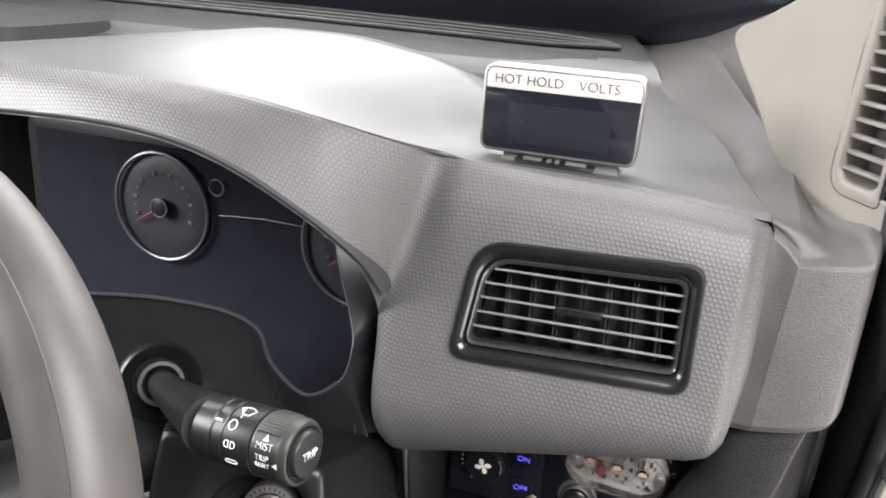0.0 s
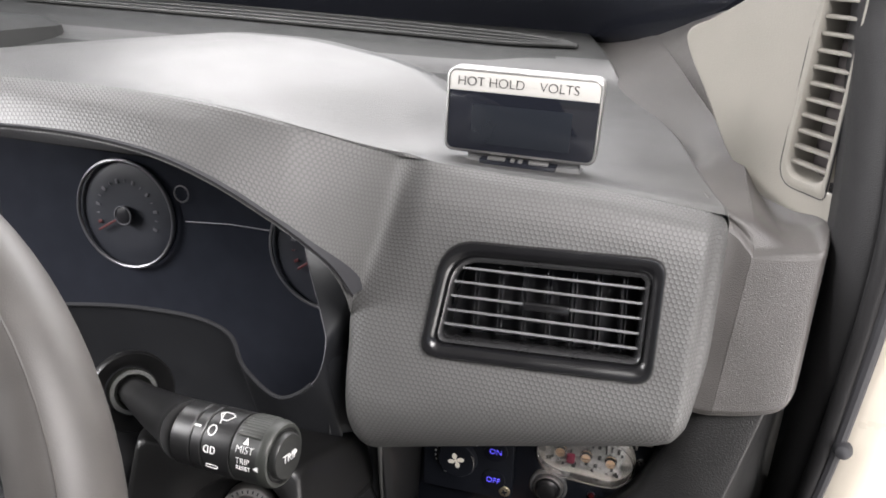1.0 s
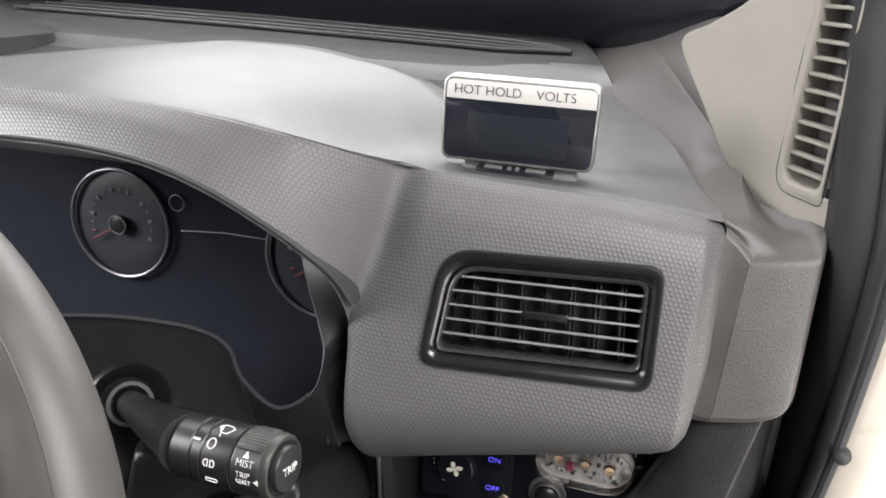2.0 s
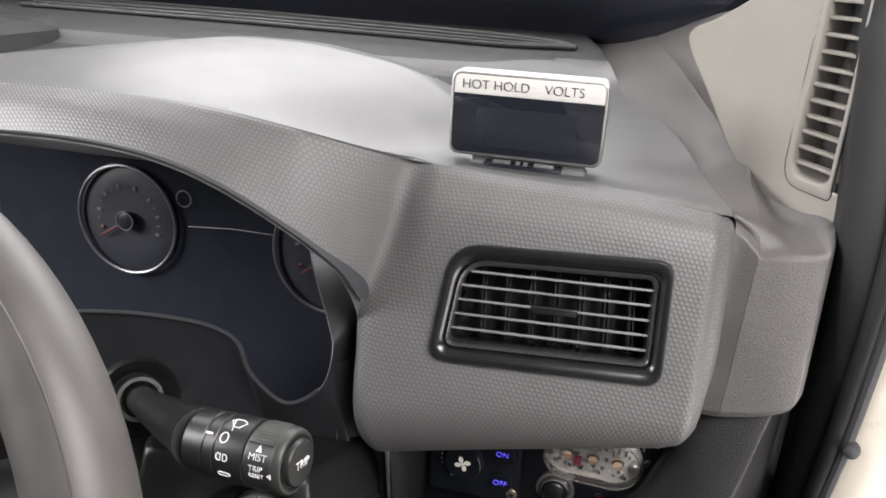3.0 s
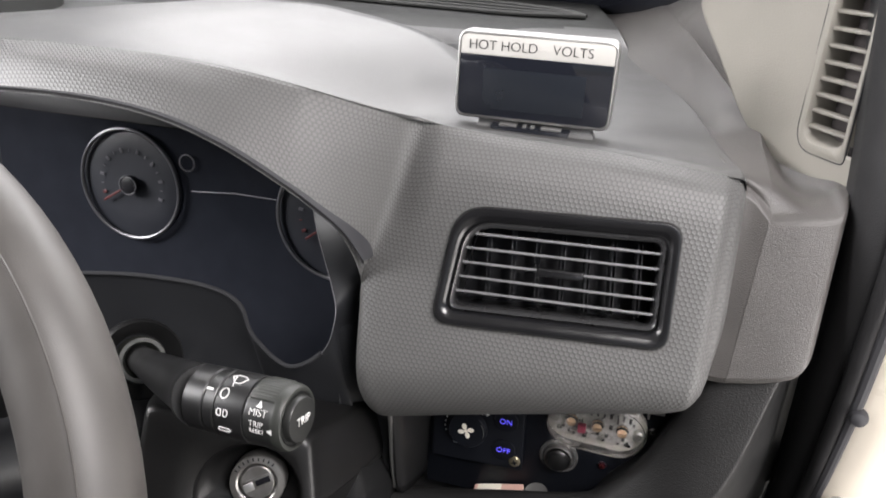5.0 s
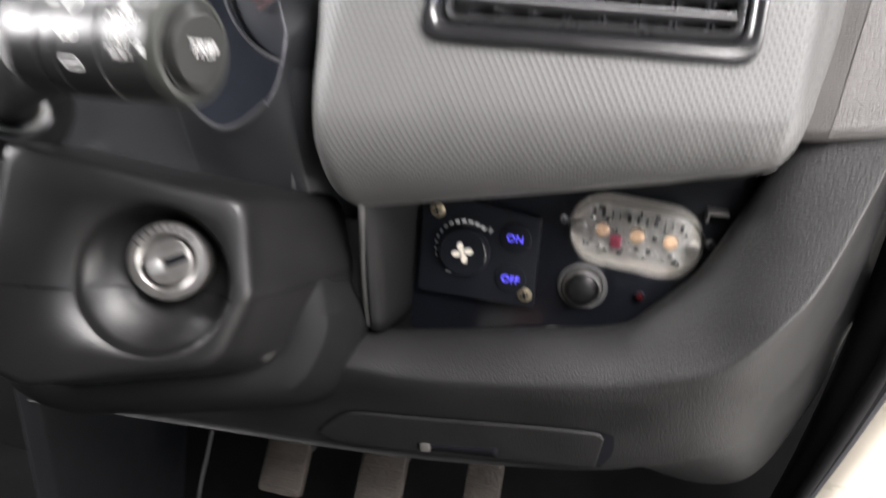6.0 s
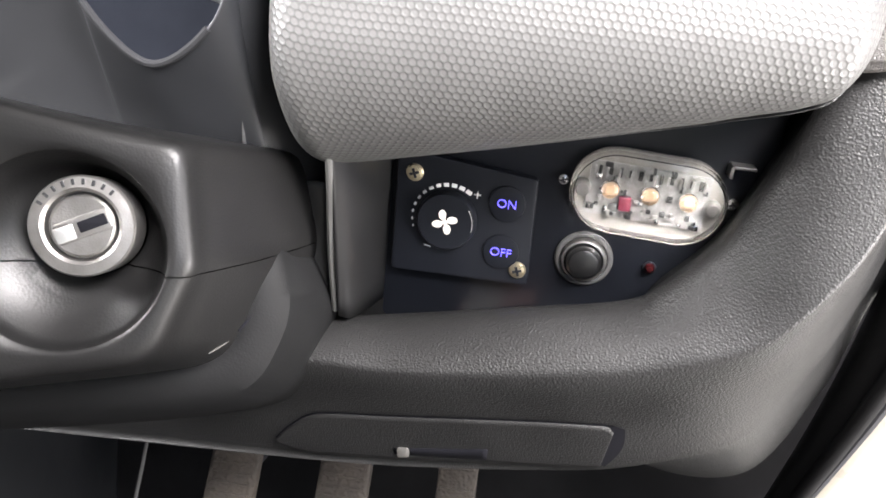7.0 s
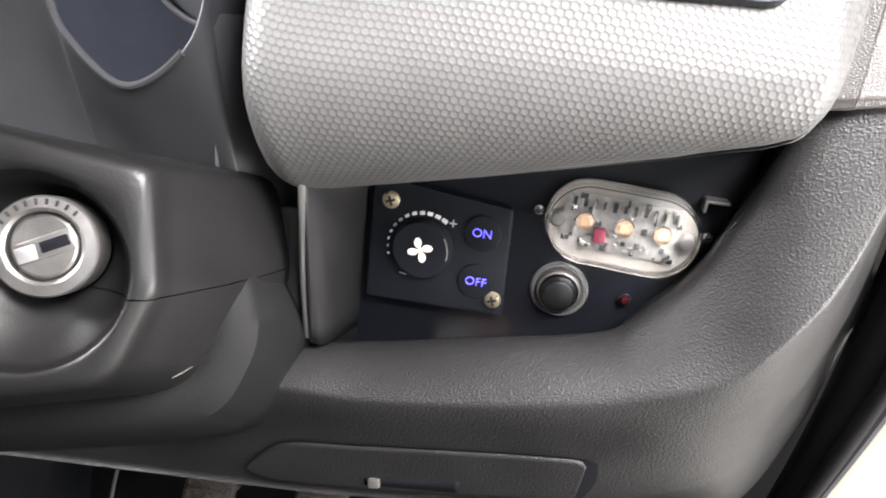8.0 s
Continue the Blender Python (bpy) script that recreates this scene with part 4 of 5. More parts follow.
lock = part("ignition_lock", moved(lathe([(0.0185, -0.014), (0.0185, 0.0015), (0.0178, 0.0026), (0.0140, 0.0030), (0.0128, 0.0020), (0.0125, -0.0020), (0.0118, -0.0022), (0.0114, 0.0010), (0.0105, 0.0018), (0.0004, 0.0016)], 56, False), pose(0, 0, -0.005)), STEEL, steering_column, "worn steel ignition barrel", sharp=30)
SLOT = pose(0.0005, 0.0, -0.0053, 0, 0, 22)
part("slot_ridge", moved(box(0.0200, 0.0080, 0.0024, 0.0012, 0.0006), SLOT @ pose(0, 0, 0.0014)), STEEL, lock)
# a near-black box stands for the dark depth of the key slot
part("key_slot", moved(box(0.0100, 0.0040, 0.0026, 0.0004, 0.0003), SLOT @ pose(0.0035, 0, 0.0020)), VOID, lock, "dark key slot")
part("slot_flap", moved(box(0.0080, 0.0058, 0.001, 0.0008, 0.0003), SLOT @ pose(-0.0062, -0.0006, 0.0028, 0, 14, 0)), SILVER, lock, "bright slot shutter")
for k in range(9):
    a = radians(150 - 12.5 * k)
    part("engraved_mark", moved(box(0.0022, 0.0011, 0.0004, 0.0002, 0.0001), pose(0.0161 * math.cos(a), 0.0161 * math.sin(a), -0.0021, 0, 0, math.degrees(a))), DARK_SMOOTH, lock)

part("scratch", tube([(-0.1711, 0.3969, 0.5524), (-0.1689, 0.4012, 0.5531), (-0.1670, 0.4063, 0.5535)], [0.0002, 0.0004, 0.0002], 6), CATCH, steering_column, "pale scuff", world=True)
part("moulding_slit", tube([(-0.1648, 0.4112, 0.5562), (-0.1634, 0.4147, 0.5581), (-0.1620, 0.4181, 0.5598)], [0.0003, 0.0008, 0.0003], 6), VOID, steering_column, "dark slit", world=True)

# ---- wiper stalk ----
TIP, ALONG, BOOT = Vector((-0.142, 0.3133, 0.7255)), Vector((0.990, -0.115, 0.080)).normalized(), Vector((-0.312, 0.407, 0.667))
STALK = axes(TIP, (0.3, -0.85, 0.4), ALONG)
wiper_stalk = thing("wiper_stalk", "black wiper control stalk with white printed symbols", "control stalk", at=STALK)
elbow = [BOOT + Vector((-0.010, 0.007, -0.004)), BOOT, BOOT.lerp(TIP - ALONG * 0.064, 0.45), BOOT.lerp(TIP - ALONG * 0.058, 0.86), TIP - ALONG * 0.0585]
neck_path = spline(elbow, 33)
part("neck", tube(neck_path, [0.0096 + 0.0074 * ease(0.20, 0.98, k / 32) for k in range(33)], 36), STALK_BLACK, wiper_stalk, "tapered bent neck", world=True, sharp=60)
ROOT_AT = axes(BOOT, (0, 0, 1), neck_path[14] - BOOT)
part("boot", moved(lathe([(0.0165, -0.010), (0.0170, -0.001), (0.0160, 0.003), (0.0132, 0.003), (0.0098, -0.006)], 40, False), ROOT_AT), PAD, wiper_stalk, "round grey boot", world=True)
part("boot_ring", moved(lathe([(0.0172, -0.012), (0.0186, -0.009), (0.0225, -0.0045), (0.0258, 0.0005), (0.0275, 0.0022), (0.0288, 0.001), (0.0294, -0.008)], 56, False), ROOT_AT), STALK_BLACK, wiper_stalk, "glossy dished ring round the boot", world=True, sharp=50)
part("fixed_sleeve", lathe([(0.0165, -0.0592), (0.0172, -0.0585), (0.0174, -0.0470), (0.0169, -0.0463)], 56), STALK_BLACK, wiper_stalk)
part("twist_ring", lathe([(0.0166, -0.0458), (0.0174, -0.0453), (0.0175, -0.0395), (0.0170, -0.0390)], 56), STALK_BLACK, wiper_stalk)
part("grip", lathe([(0.0169, -0.0386), (0.0175, -0.0380), (0.0176, -0.0218), (0.0175, -0.0212), (0.0169, -0.0208)], 56), STALK_BLACK, wiper_stalk)
ribs = []
for i in range(168):
    a = 2 * math.pi * i / 168
    turn = -math.degrees(math.atan2(math.sin(a), math.cos(a)))
    ribs.append((math.cos(a), math.sin(a), 1.016 if i % 2 and 30 < turn < 106 else 1.0))


def ribbed(r):
    return [Vector((c * r * k, s * r * k)) for c, s, k in ribs]


part("end_grip", rings([(circle(0.0166, 168), -0.0207), (circle(0.0173, 168), -0.0202), (ribbed(0.0173), -0.0190), (ribbed(0.0173), -0.0050), (circle(0.0173, 168), -0.0040), (circle(0.0167, 168), -0.0006), (circle(0.0156, 168), 0.0004), (circle(0.0120, 168), 0.0)]), GRIP, wiper_stalk, "ribbed end grip", sharp=60)
part("end_ring", lathe([(0.0175, -0.0044), (0.0176, -0.0034), (0.0170, -0.0006), (0.0162, 0.0006), (0.0148, 0.0008)], 72, False), PAD, wiper_stalk, "paler worn edge ring")
part("button_well", lathe([(0.0139, 0.0009), (0.0132, 0.0004), (0.0128, -0.001)], 48, False), STALK_BLACK, wiper_stalk)
part("trip_button", lathe([(0.0122, -0.001), (0.0122, 0.0026), (0.0115, 0.0036), (0.0060, 0.0040), (0.0004, 0.0041)], 48), GRIP, wiper_stalk)


def on_stalk(bm, along, turn, r=0.0174):
    """Wraps flat work onto the stalk: its x runs along the stalk, its y round it."""
    for v in bm.verts:
        a = -radians(turn) - v.co.y / r
        rad = r + v.co.z
        v.co = Vector((rad * math.cos(a), rad * math.sin(a), along + v.co.x))
    return bm


def symbol(name, bm, along, turn, r=0.0174):
    return part(name, on_stalk(bm, along, turn, r), WHITE, wiper_stalk, smooth=False)


def loop(points, r):
    return tube([(x, y, 0) for x, y in points], r, 6, True)


pad = sheet([[Vector((-0.0192 + 0.0146 * i / 8, 0.0090 + 0.0225 * j / 26, 0.0004 * min(1, i, 8 - i, j, 26 - j) + (0.0003 if j % 2 else 0.0))) for i in range(9)] for j in range(27)])
part("grip_pad", on_stalk(pad, 0.0, 0.0, 0.0174), PAD, wiper_stalk, "paler ribbed thumb pad")
symbol("print_mist", lettering("MIST", 0.0052, thin=0.018), -0.0118, 9)
symbol("print_trip", lettering("TRIP", 0.0043, thin=0.022), -0.0122, -10)
symbol("print_reset", lettering("RESET", 0.0034, thin=0.024), -0.0118, -22)
arrow = bmesh.new()
arrow.faces.new([arrow.verts.new(p) for p in ((-0.0018, -0.0015, 0.0003), (0.0018, -0.0015, 0.0003), (0.0, 0.0022, 0.0003))])
symbol("print_arrow", arrow, -0.0118, 23)
arrow = bmesh.new()
arrow.faces.new([arrow.verts.new(p) for p in ((-0.0018, 0, 0.0003), (0.0013, -0.0016, 0.0003), (0.0013, 0.0016, 0.0003))])
symbol("print_arrow", arrow, -0.0040, -17)
R_PRINT = 0.0176
symbol("print_off", loop([(0.0023 * math.cos(k * math.pi / 12), 0.0027 * math.sin(k * math.pi / 12)) for k in range(24)], 0.00036), -0.0340, 28, R_PRINT)
half_left = [(-0.0008, -0.0017), (-0.0008, 0.0017), (-0.0024, 0.0017), (-0.0033, 0.0008), (-0.0033, -0.0008), (-0.0024, -0.0017)]
symbol("print_intermittent", joined(loop(half_left, 0.00036), loop([(-x, y) for x, y in half_left], 0.00036)), -0.0328, -4, R_PRINT)
symbol("print_wash", loop([(-0.0030, -0.0011), (0.0030, -0.0011), (0.0038, 0), (0.0030, 0.0011), (-0.0030, 0.0011), (-0.0038, 0)], 0.00030), -0.0320, -35, R_PRINT)
symbol("print_wiper", joined(loop([(-0.0050, 0.0016), (-0.0026, 0.0034), (0.0014, 0.0034), (0.0042, 0.0016), (0.0016, -0.0022), (-0.0020, -0.0022)], 0.00034), tube([(-0.0014, -0.0046, 0), (-0.0034, 0.0024, 0)], 0.00036, 6)), -0.0303, 57, R_PRINT)
symbol("print_index", box(0.0042, 0.0012, 0.0004, 0.0003, 0.0001), -0.0436, 30, 0.0175)
part("print_trip", moved(lettering("TRIP", 0.0062, thin=0.016), axes(STALK @ Vector((0, 0, 0.0043)), (0.13, 0.98, -0.18), ALONG)), WHITE, wiper_stalk, world=True, smooth=False)
# ---- temperature and voltage display ----
DISP = axes((-0.0765, 0.578, 0.8605), (1, 0, 0), (0, -1, 0))
display = thing("battery_display", "silver framed dark digital display standing on the dashboard", "display", at=DISP @ pose(0, -0.035, 0))
WORLD[display.name] = DISP
display.matrix_basis = DISP
shell = rect(0.1175, 0.064, 0.008, 8)
part("case", rings([(inset(shell, 0.002), -0.016), (shell, -0.014), (shell, 0.004), (inset(shell, 0.0006), 0.0055), (inset(shell, 0.0018), 0.006), (inset(shell, 0.0024), 0.0048)]), SILVER, display, "brushed silver case")
front = rounded([(-0.0563, -0.0296), (0.0563, -0.0296), (0.0563, 0.0150), (-0.0563, 0.0150)], [0.006, 0.006, 0.0003, 0.0003])
part("screen", prism(front, 0.003, 0.0053, 0.0003), SCREEN, display, "unlit black glass screen")
part("liquid_crystal_window", moved(prism(rect(0.076, 0.030, 0.0008), 0.0053, 0.0056, 0.0001), pose(0.0, -0.009, 0)), SCREEN_LIT, display)
band = rounded([(-0.0563, 0.0152), (0.0563, 0.0152), (0.0563, 0.0296), (-0.0563, 0.0296)], [0.0003, 0.0003, 0.006, 0.006])
header = part("header_strip", prism(band, 0.003, 0.0054, 0.0003), PALE, display, "pale strip with printed headings")
part("print_hot_hold", moved(lettering("HOT HOLD", 0.0099, thin=0.016), pose(-0.0247, 0.0222, 0.0056)), INK, header, smooth=False)
part("print_volts", moved(lettering("VOLTS", 0.0099, thin=0.016), pose(0.0266, 0.0222, 0.0056)), INK, header, smooth=False)
part("foot", moved(rings([(rect(0.096, 0.05, 0.004), -0.0455), (rect(0.094, 0.048, 0.004), -0.043), (rect(0.088, 0.012, 0.003), -0.037), (rect(0.088, 0.010, 0.003), -0.028)]), pose(0.003, 0, -0.006, -90, 0, 0)), FOOT, display, "pale silver mounting foot")
clip = part("foot_clip", moved(prism(rounded([(-0.028, -0.0055), (0.028, -0.0055), (0.030, 0.002), (-0.030, 0.002)], [0.004, 0.004, 0.0008, 0.0008]), 0.0, 0.011, 0.0008), pose(0.001, -0.0365, 0.0)), BLACK_GLOSS, display, "glossy black clip")
for k, (x, w) in enumerate(((-0.0165, 0.0135), (-0.004, 0.003), (0.002, 0.003), (0.016, 0.015))):
    part("key", moved(box(w, 0.0022, 0.006, 0.0006, 0.0004), pose(x + 0.001, -0.0338, 0.008)), SILVER, clip)

# ---- equipment plate in the tray ----
PLATE = axes((-0.033, 0.541, 0.577), (1, 0, 0), (0, -1, 0.03))
plate_thing = thing("equipment_plate", "black sheet plate across the back of the tray", "mounting plate", at=PLATE)
part("plate", prism(rect(0.20, 0.15, 0.004), -0.003, 0.0, 0.0006), PLATE_BLACK, plate_thing)
part("bracket", moved(joined(box(0.012, 0.0016, 0.010, 0.0005, 0.0003), moved(box(0.0016, 0.006, 0.010, 0.0005, 0.0003), pose(-0.0055, -0.003, 0))), pose(0.0835, 0.046, 0.005)), STEEL, plate_thing, "bent metal bracket")


def at_plate(x, z, out=0.0, roll=0.0):
    return axes((x, 0.541 - 0.001 - out, z), (math.cos(radians(roll)), 0, math.sin(radians(roll))), (0, -1, 0.03))


def screw(name, parent, m, r, mat, label=""):
    s = part(name, moved(lathe([(r, -0.001), (r, 0.0006), (r * 0.85, 0.0016), (r * 0.5, 0.0021), (0.0002, 0.0022)], 24, False), m), mat, parent, label)
    cross = joined(moved(box(r * 1.1, r * 0.28, 0.0008, 0.0001, 0.0001), m @ pose(0, 0, 0.0022, 0, 0, 20)), moved(box(r * 0.28, r * 1.1, 0.0008, 0.0001, 0.0001), m @ pose(0, 0, 0.0022, 0, 0, 20)))
    part("cross_slot", cross, BLACK, s, smooth=False)
    return s


CTRL = at_plate(-0.089, 0.573, 0.003)
heater_control = thing("fan_heater_control", "black fan control panel with dial and lit buttons", "control panel", at=CTRL)
part("panel", prism(rounded([(-0.039, -0.036), (0.0405, -0.034), (0.0385, 0.0285), (-0.039, 0.036)], 0.003), -0.003, 0.003, 0.0007), PLATE_BLACK, heater_control)
knob = part("fan_dial", moved(lathe([(0.0170, 0), (0.0166, 0.0046), (0.0158, 0.0056), (0.0004, 0.0058)], 48), pose(-0.0085, -0.001, 0.003)), PLATE_BLACK, heater_control, "round black fan dial")
blades = bmesh.new()
for k in range(4):
    a = radians(90 * k + 8)
    pts = []
    for s in range(14):
        b = 2 * math.pi * s / 14
        px, py = 0.0042 + 0.0030 * math.cos(b), 0.0010 + 0.0021 * math.sin(b)
        pts.append(blades.verts.new((px * math.cos(a) - py * math.sin(a), px * math.sin(a) + py * math.cos(a), 0)))
    blades.faces.new(pts)
    c = math.radians(90 * k + 8)
    blades.faces.new([blades.verts.new((x * math.cos(c) - y * math.sin(c), x * math.sin(c) + y * math.cos(c), 0.00005)) for x, y in ((0, -0.0007), (0.004, -0.0004), (0.004, 0.0012), (0, 0.0007))])
part("fan_symbol", moved(blades, pose(-0.0090, -0.0008, 0.0091)), CREAM_PRINT, knob, "cream four-bladed fan symbol", smooth=False, thick=0.0003)
for k in range(13):
    a = radians(210 - 150 * k / 12)
    w = 0.0012 + 0.0024 * k / 12
    if k == 0:
        continue
    part("scale_mark", moved(box(0.0008 + 0.0016 * k / 12, w * 0.95, 0.0004, 0.0002, 0.0001), pose(-0.0082 + 0.0205 * math.cos(a), -0.0015 + 0.0205 * math.sin(a), 0.0032, 0, 0, math.degrees(a))), WHITE, heater_control)
part("dial_index", moved(tube([(0.0148 * math.cos(radians(a)), 0.0148 * math.sin(radians(a)), 0) for a in range(-14, 42, 7)], 0.00018, 6), pose(-0.0085, -0.001, 0.0088)), PALE, knob)
part("print_plus", moved(lettering("+", 0.009), pose(0.0068, 0.0152, 0.0033)), WHITE, heater_control, smooth=False)
part("print_minus", moved(box(0.004, 0.0007, 0.0004, 0.0002, 0.0001), pose(-0.0185, -0.0185, 0.0033, 0, 0, -10)), WHITE, heater_control, smooth=False)
for word, y in (("ON", 0.013), ("OFF", -0.0155)):
    x = 0.0235
    key = part("push_key", moved(rings([(circle(0.0102, 36), 0.0), (circle(0.0100, 36), 0.0012), (circle(0.0086, 36), 0.0015)]), pose(x, y, 0.003)), PLATE_BLACK, heater_control, "round black push key")
    part("print_word", moved(lettering(word, 0.0070), pose(x, y, 0.0048)), LED_BLUE, key, "blue backlit word", smooth=False)
screw("panel_screw", heater_control, pose(-0.029, 0.0235, 0.003), 0.0050, BRASS, "yellowish cross-head screw")
screw("panel_screw", heater_control, pose(0.0340, -0.0250, 0.003), 0.0050, BRASS, "yellowish cross-head screw")

LAMP = at_plate(0.0065, 0.6015, 0.0, -2)
strobe = thing("strobe_light", "oval clear strobe light with amber diodes inside", "strobe light", at=LAMP)


def stadium(w, h, n=14):
    r = h / 2
    out = []
    for side in (1, -1):
        for k in range(n):
            a = radians(-90 + 180 * k / (n - 1)) + (0 if side > 0 else math.pi)
            out.append(Vector(((w / 2 - r) * side + r * math.cos(a), r * math.sin(a))))
    return out


board_z = 0.003
part("base", prism(stadium(0.080, 0.045), 0.0, 0.0025, 0.0005), CATCH_PALE, strobe, "grey base plate")
dome = rings([(stadium(0.0795, 0.0445), 0.002), (stadium(0.0795, 0.0445), 0.010), (stadium(0.0765, 0.0415), 0.0135), (stadium(0.070, 0.035), 0.0145)], False, True)
lens = part("clear_lens", dome, CLEAR, strobe, "clear plastic oval lens", thick=0.0012)
lens.visible_shadow = False
board = part("circuit_board", moved(prism(rect(0.062, 0.029, 0.002), 0.0, 0.0016, 0.0003), pose(0, 0, board_z)), CIRCUIT, strobe, "white circuit board")
rng = random.Random(4)
for k, x in enumerate((-0.0195, 0.001, 0.0205)):
    cup = part("reflector", moved(lathe([(0.0044, 0.0), (0.0050, 0.0030), (0.0044, 0.0030), (0.0028, 0.0012), (0.0003, 0.0012)], 24, False), pose(x, 0.001, board_z + 0.0016)), CHROME, board, "bright reflector cup")
    part("diode", moved(rings([(rect(0.0050, 0.0050, 0.001), 0), (rect(0.0048, 0.0048, 0.001), 0.0020), (rect(0.0032, 0.0032, 0.001), 0.0030)]), pose(x, 0.001, board_z + 0.0024, 0, 0, 8)), AMBER, board, "amber diode")
part("red_component", moved(box(0.0065, 0.0075, 0.004, 0.001, 0.0006), pose(-0.0105, -0.0058, board_z + 0.0036, 0, 0, 6)), RED_PART, board, "red component")
for k in range(11):
    part("chip", moved(box(0.0017 + 0.0008 * (k % 3 == 1), 0.0050 - 0.0012 * (k % 2), 0.0016, 0.0002, 0.0002), pose(-0.0262 + 0.0052 * k, 0.0098, board_z + 0.0022)), INK if k % 4 != 2 else BASE_GREY, board)
for k in range(64):
    x, y = -0.029 + 0.058 * ((k * 0.618) % 1), rng.choice((-0.0128, -0.0105, -0.0085, 0.0132, 0.0062, -0.0050, 0.0))
    part("chip", moved(box(rng.uniform(0.0012, 0.0034), rng.uniform(0.0012, 0.0036), 0.0016, 0.0002, 0.0002), pose(x, y, board_z + 0.0022)), rng.choice((STEEL, CIRCUIT, CHROME, INK, STEEL, BASE_GREY, CIRCUIT)), board)
for x in (-0.0195, 0.001, 0.0205):
    bead = part("optic", moved(lathe([(0.0046, 0.0), (0.0046, 0.0015), (0.0040, 0.003), (0.0022, 0.0041), (0.0003, 0.0043)], 18), pose(x, 0.001, board_z + 0.0060)), CLEAR, board, "clear bead over the diode")
    bead.visible_shadow = False
for k in range(10):
    part("lens_rib", moved(box(0.0009, 0.0050, 0.003, 0.0003, 0.0002), pose(-0.0288 + 0.0062 * k, 0.0098, board_z + 0.0052)), CIRCUIT, board)
for x in (-0.0335, 0.0335):
    part("end_post", moved(lathe([(0.0045, 0), (0.0042, 0.006), (0.003, 0.0072), (0.0003, 0.0074)], 20), pose(x, -0.001, board_z - 0.001)), STEEL, strobe, "pale end post")
screw("fixing_screw", strobe, pose(-0.0440, 0.000, 0.0), 0.0032, CHROME, "small steel screw")
screw("fixing_screw", strobe, pose(0.0440, 0.002, 0.0), 0.0035, CHROME, "small steel screw")

BUTTON = at_plate(-0.0195, 0.5588)
push_button = thing("push_button", "round black push button with chrome rings", "push button", at=BUTTON)
part("bezel", lathe([(0.0162, -0.001), (0.0162, 0.0012), (0.0152, 0.0022), (0.0135, 0.0024), (0.0128, 0.0016)], 48, False), BASE_GREY, push_button, "smoked grey bezel")
part("chrome_ring", lathe([(0.0129, 0.001), (0.0128, 0.0030), (0.0120, 0.0052), (0.0109, 0.0056), (0.0104, 0.0045), (0.0102, 0.001)], 48, False), STEEL, push_button, "chrome ring")
part("cap", lathe([(0.0100, 0.001), (0.0098, 0.0075), (0.0086, 0.0085), (0.0080, 0.0100), (0.0066, 0.0108), (0.0003, 0.0110)], 40, False), STALK_BLACK, push_button)
indicator = thing("indicator_lamp", "tiny unlit red indicator lamp", "indicator lamp", at=at_plate(0.0165, 0.5595))
part("bezel", lathe([(0.0040, -0.001), (0.0038, 0.0012), (0.0028, 0.0016)], 24, False), BLACK_GLOSS, indicator)
part("lens", lathe([(0.0029, 0.0), (0.0026, 0.0028), (0.0016, 0.0042), (0.0002, 0.0046)], 20, False), RED_LENS, indicator, "dark red lens")

card = thing("card_packet", "pale pink card packet lying in the tray", "packet", at=pose(-0.066, 0.5305, 0.5135, 6, -16, 0))
part("sleeve", box(0.044, 0.015, 0.005, 0.001, 0.0006), PINK, card)
part("pale_band", moved(box(0.022, 0.0154, 0.0054, 0.001, 0.0006), pose(-0.008, 0, 0)), CREAM_PRINT, card)
coin = thing("coin", "silver coin lying in the tray", "coin", at=pose(-0.0335, 0.5300, 0.5205, 24, -14, 0))
part("disc", lathe([(0.0105, 0), (0.011, 0.0008), (0.0105, 0.0016), (0.009, 0.0013), (0.0003, 0.0013)], 32), SILVER, coin)

# ---- pillar trim, door seal and bodywork ----
pillar = thing("pillar_trim", "beige grained windscreen pillar trim with a slotted grille", "pillar trim", kind="structure", at=pose(0.12, 0.6, 0.8))
GRILLE = axes((0.1285, 0.5935, 0.832), (0.5, -0.87, 0.0), (-0.87, -0.5, 0.0))
GRILLE_IN = GRILLE.inverted()
gr_outline = rounded([(-0.0185, 0.0), (0.0195, 0.001), (0.0125, 0.30), (-0.0165, 0.30)], [0.014, 0.012, 0.01, 0.01], 8)
gr_frame = rounded([(-0.0245, -0.0075), (0.0235, -0.007), (0.0165, 0.31), (-0.0225, 0.31)], [0.018, 0.004, 0.01, 0.01], 8)


def off_grille(c):
    q = GRILLE_IN @ c
    return not (abs(q.z) < 0.02 and (inside(inset(gr_frame, 0.002), q.x, q.y) or (q.y > 0.0 and q.x > 0.012)))


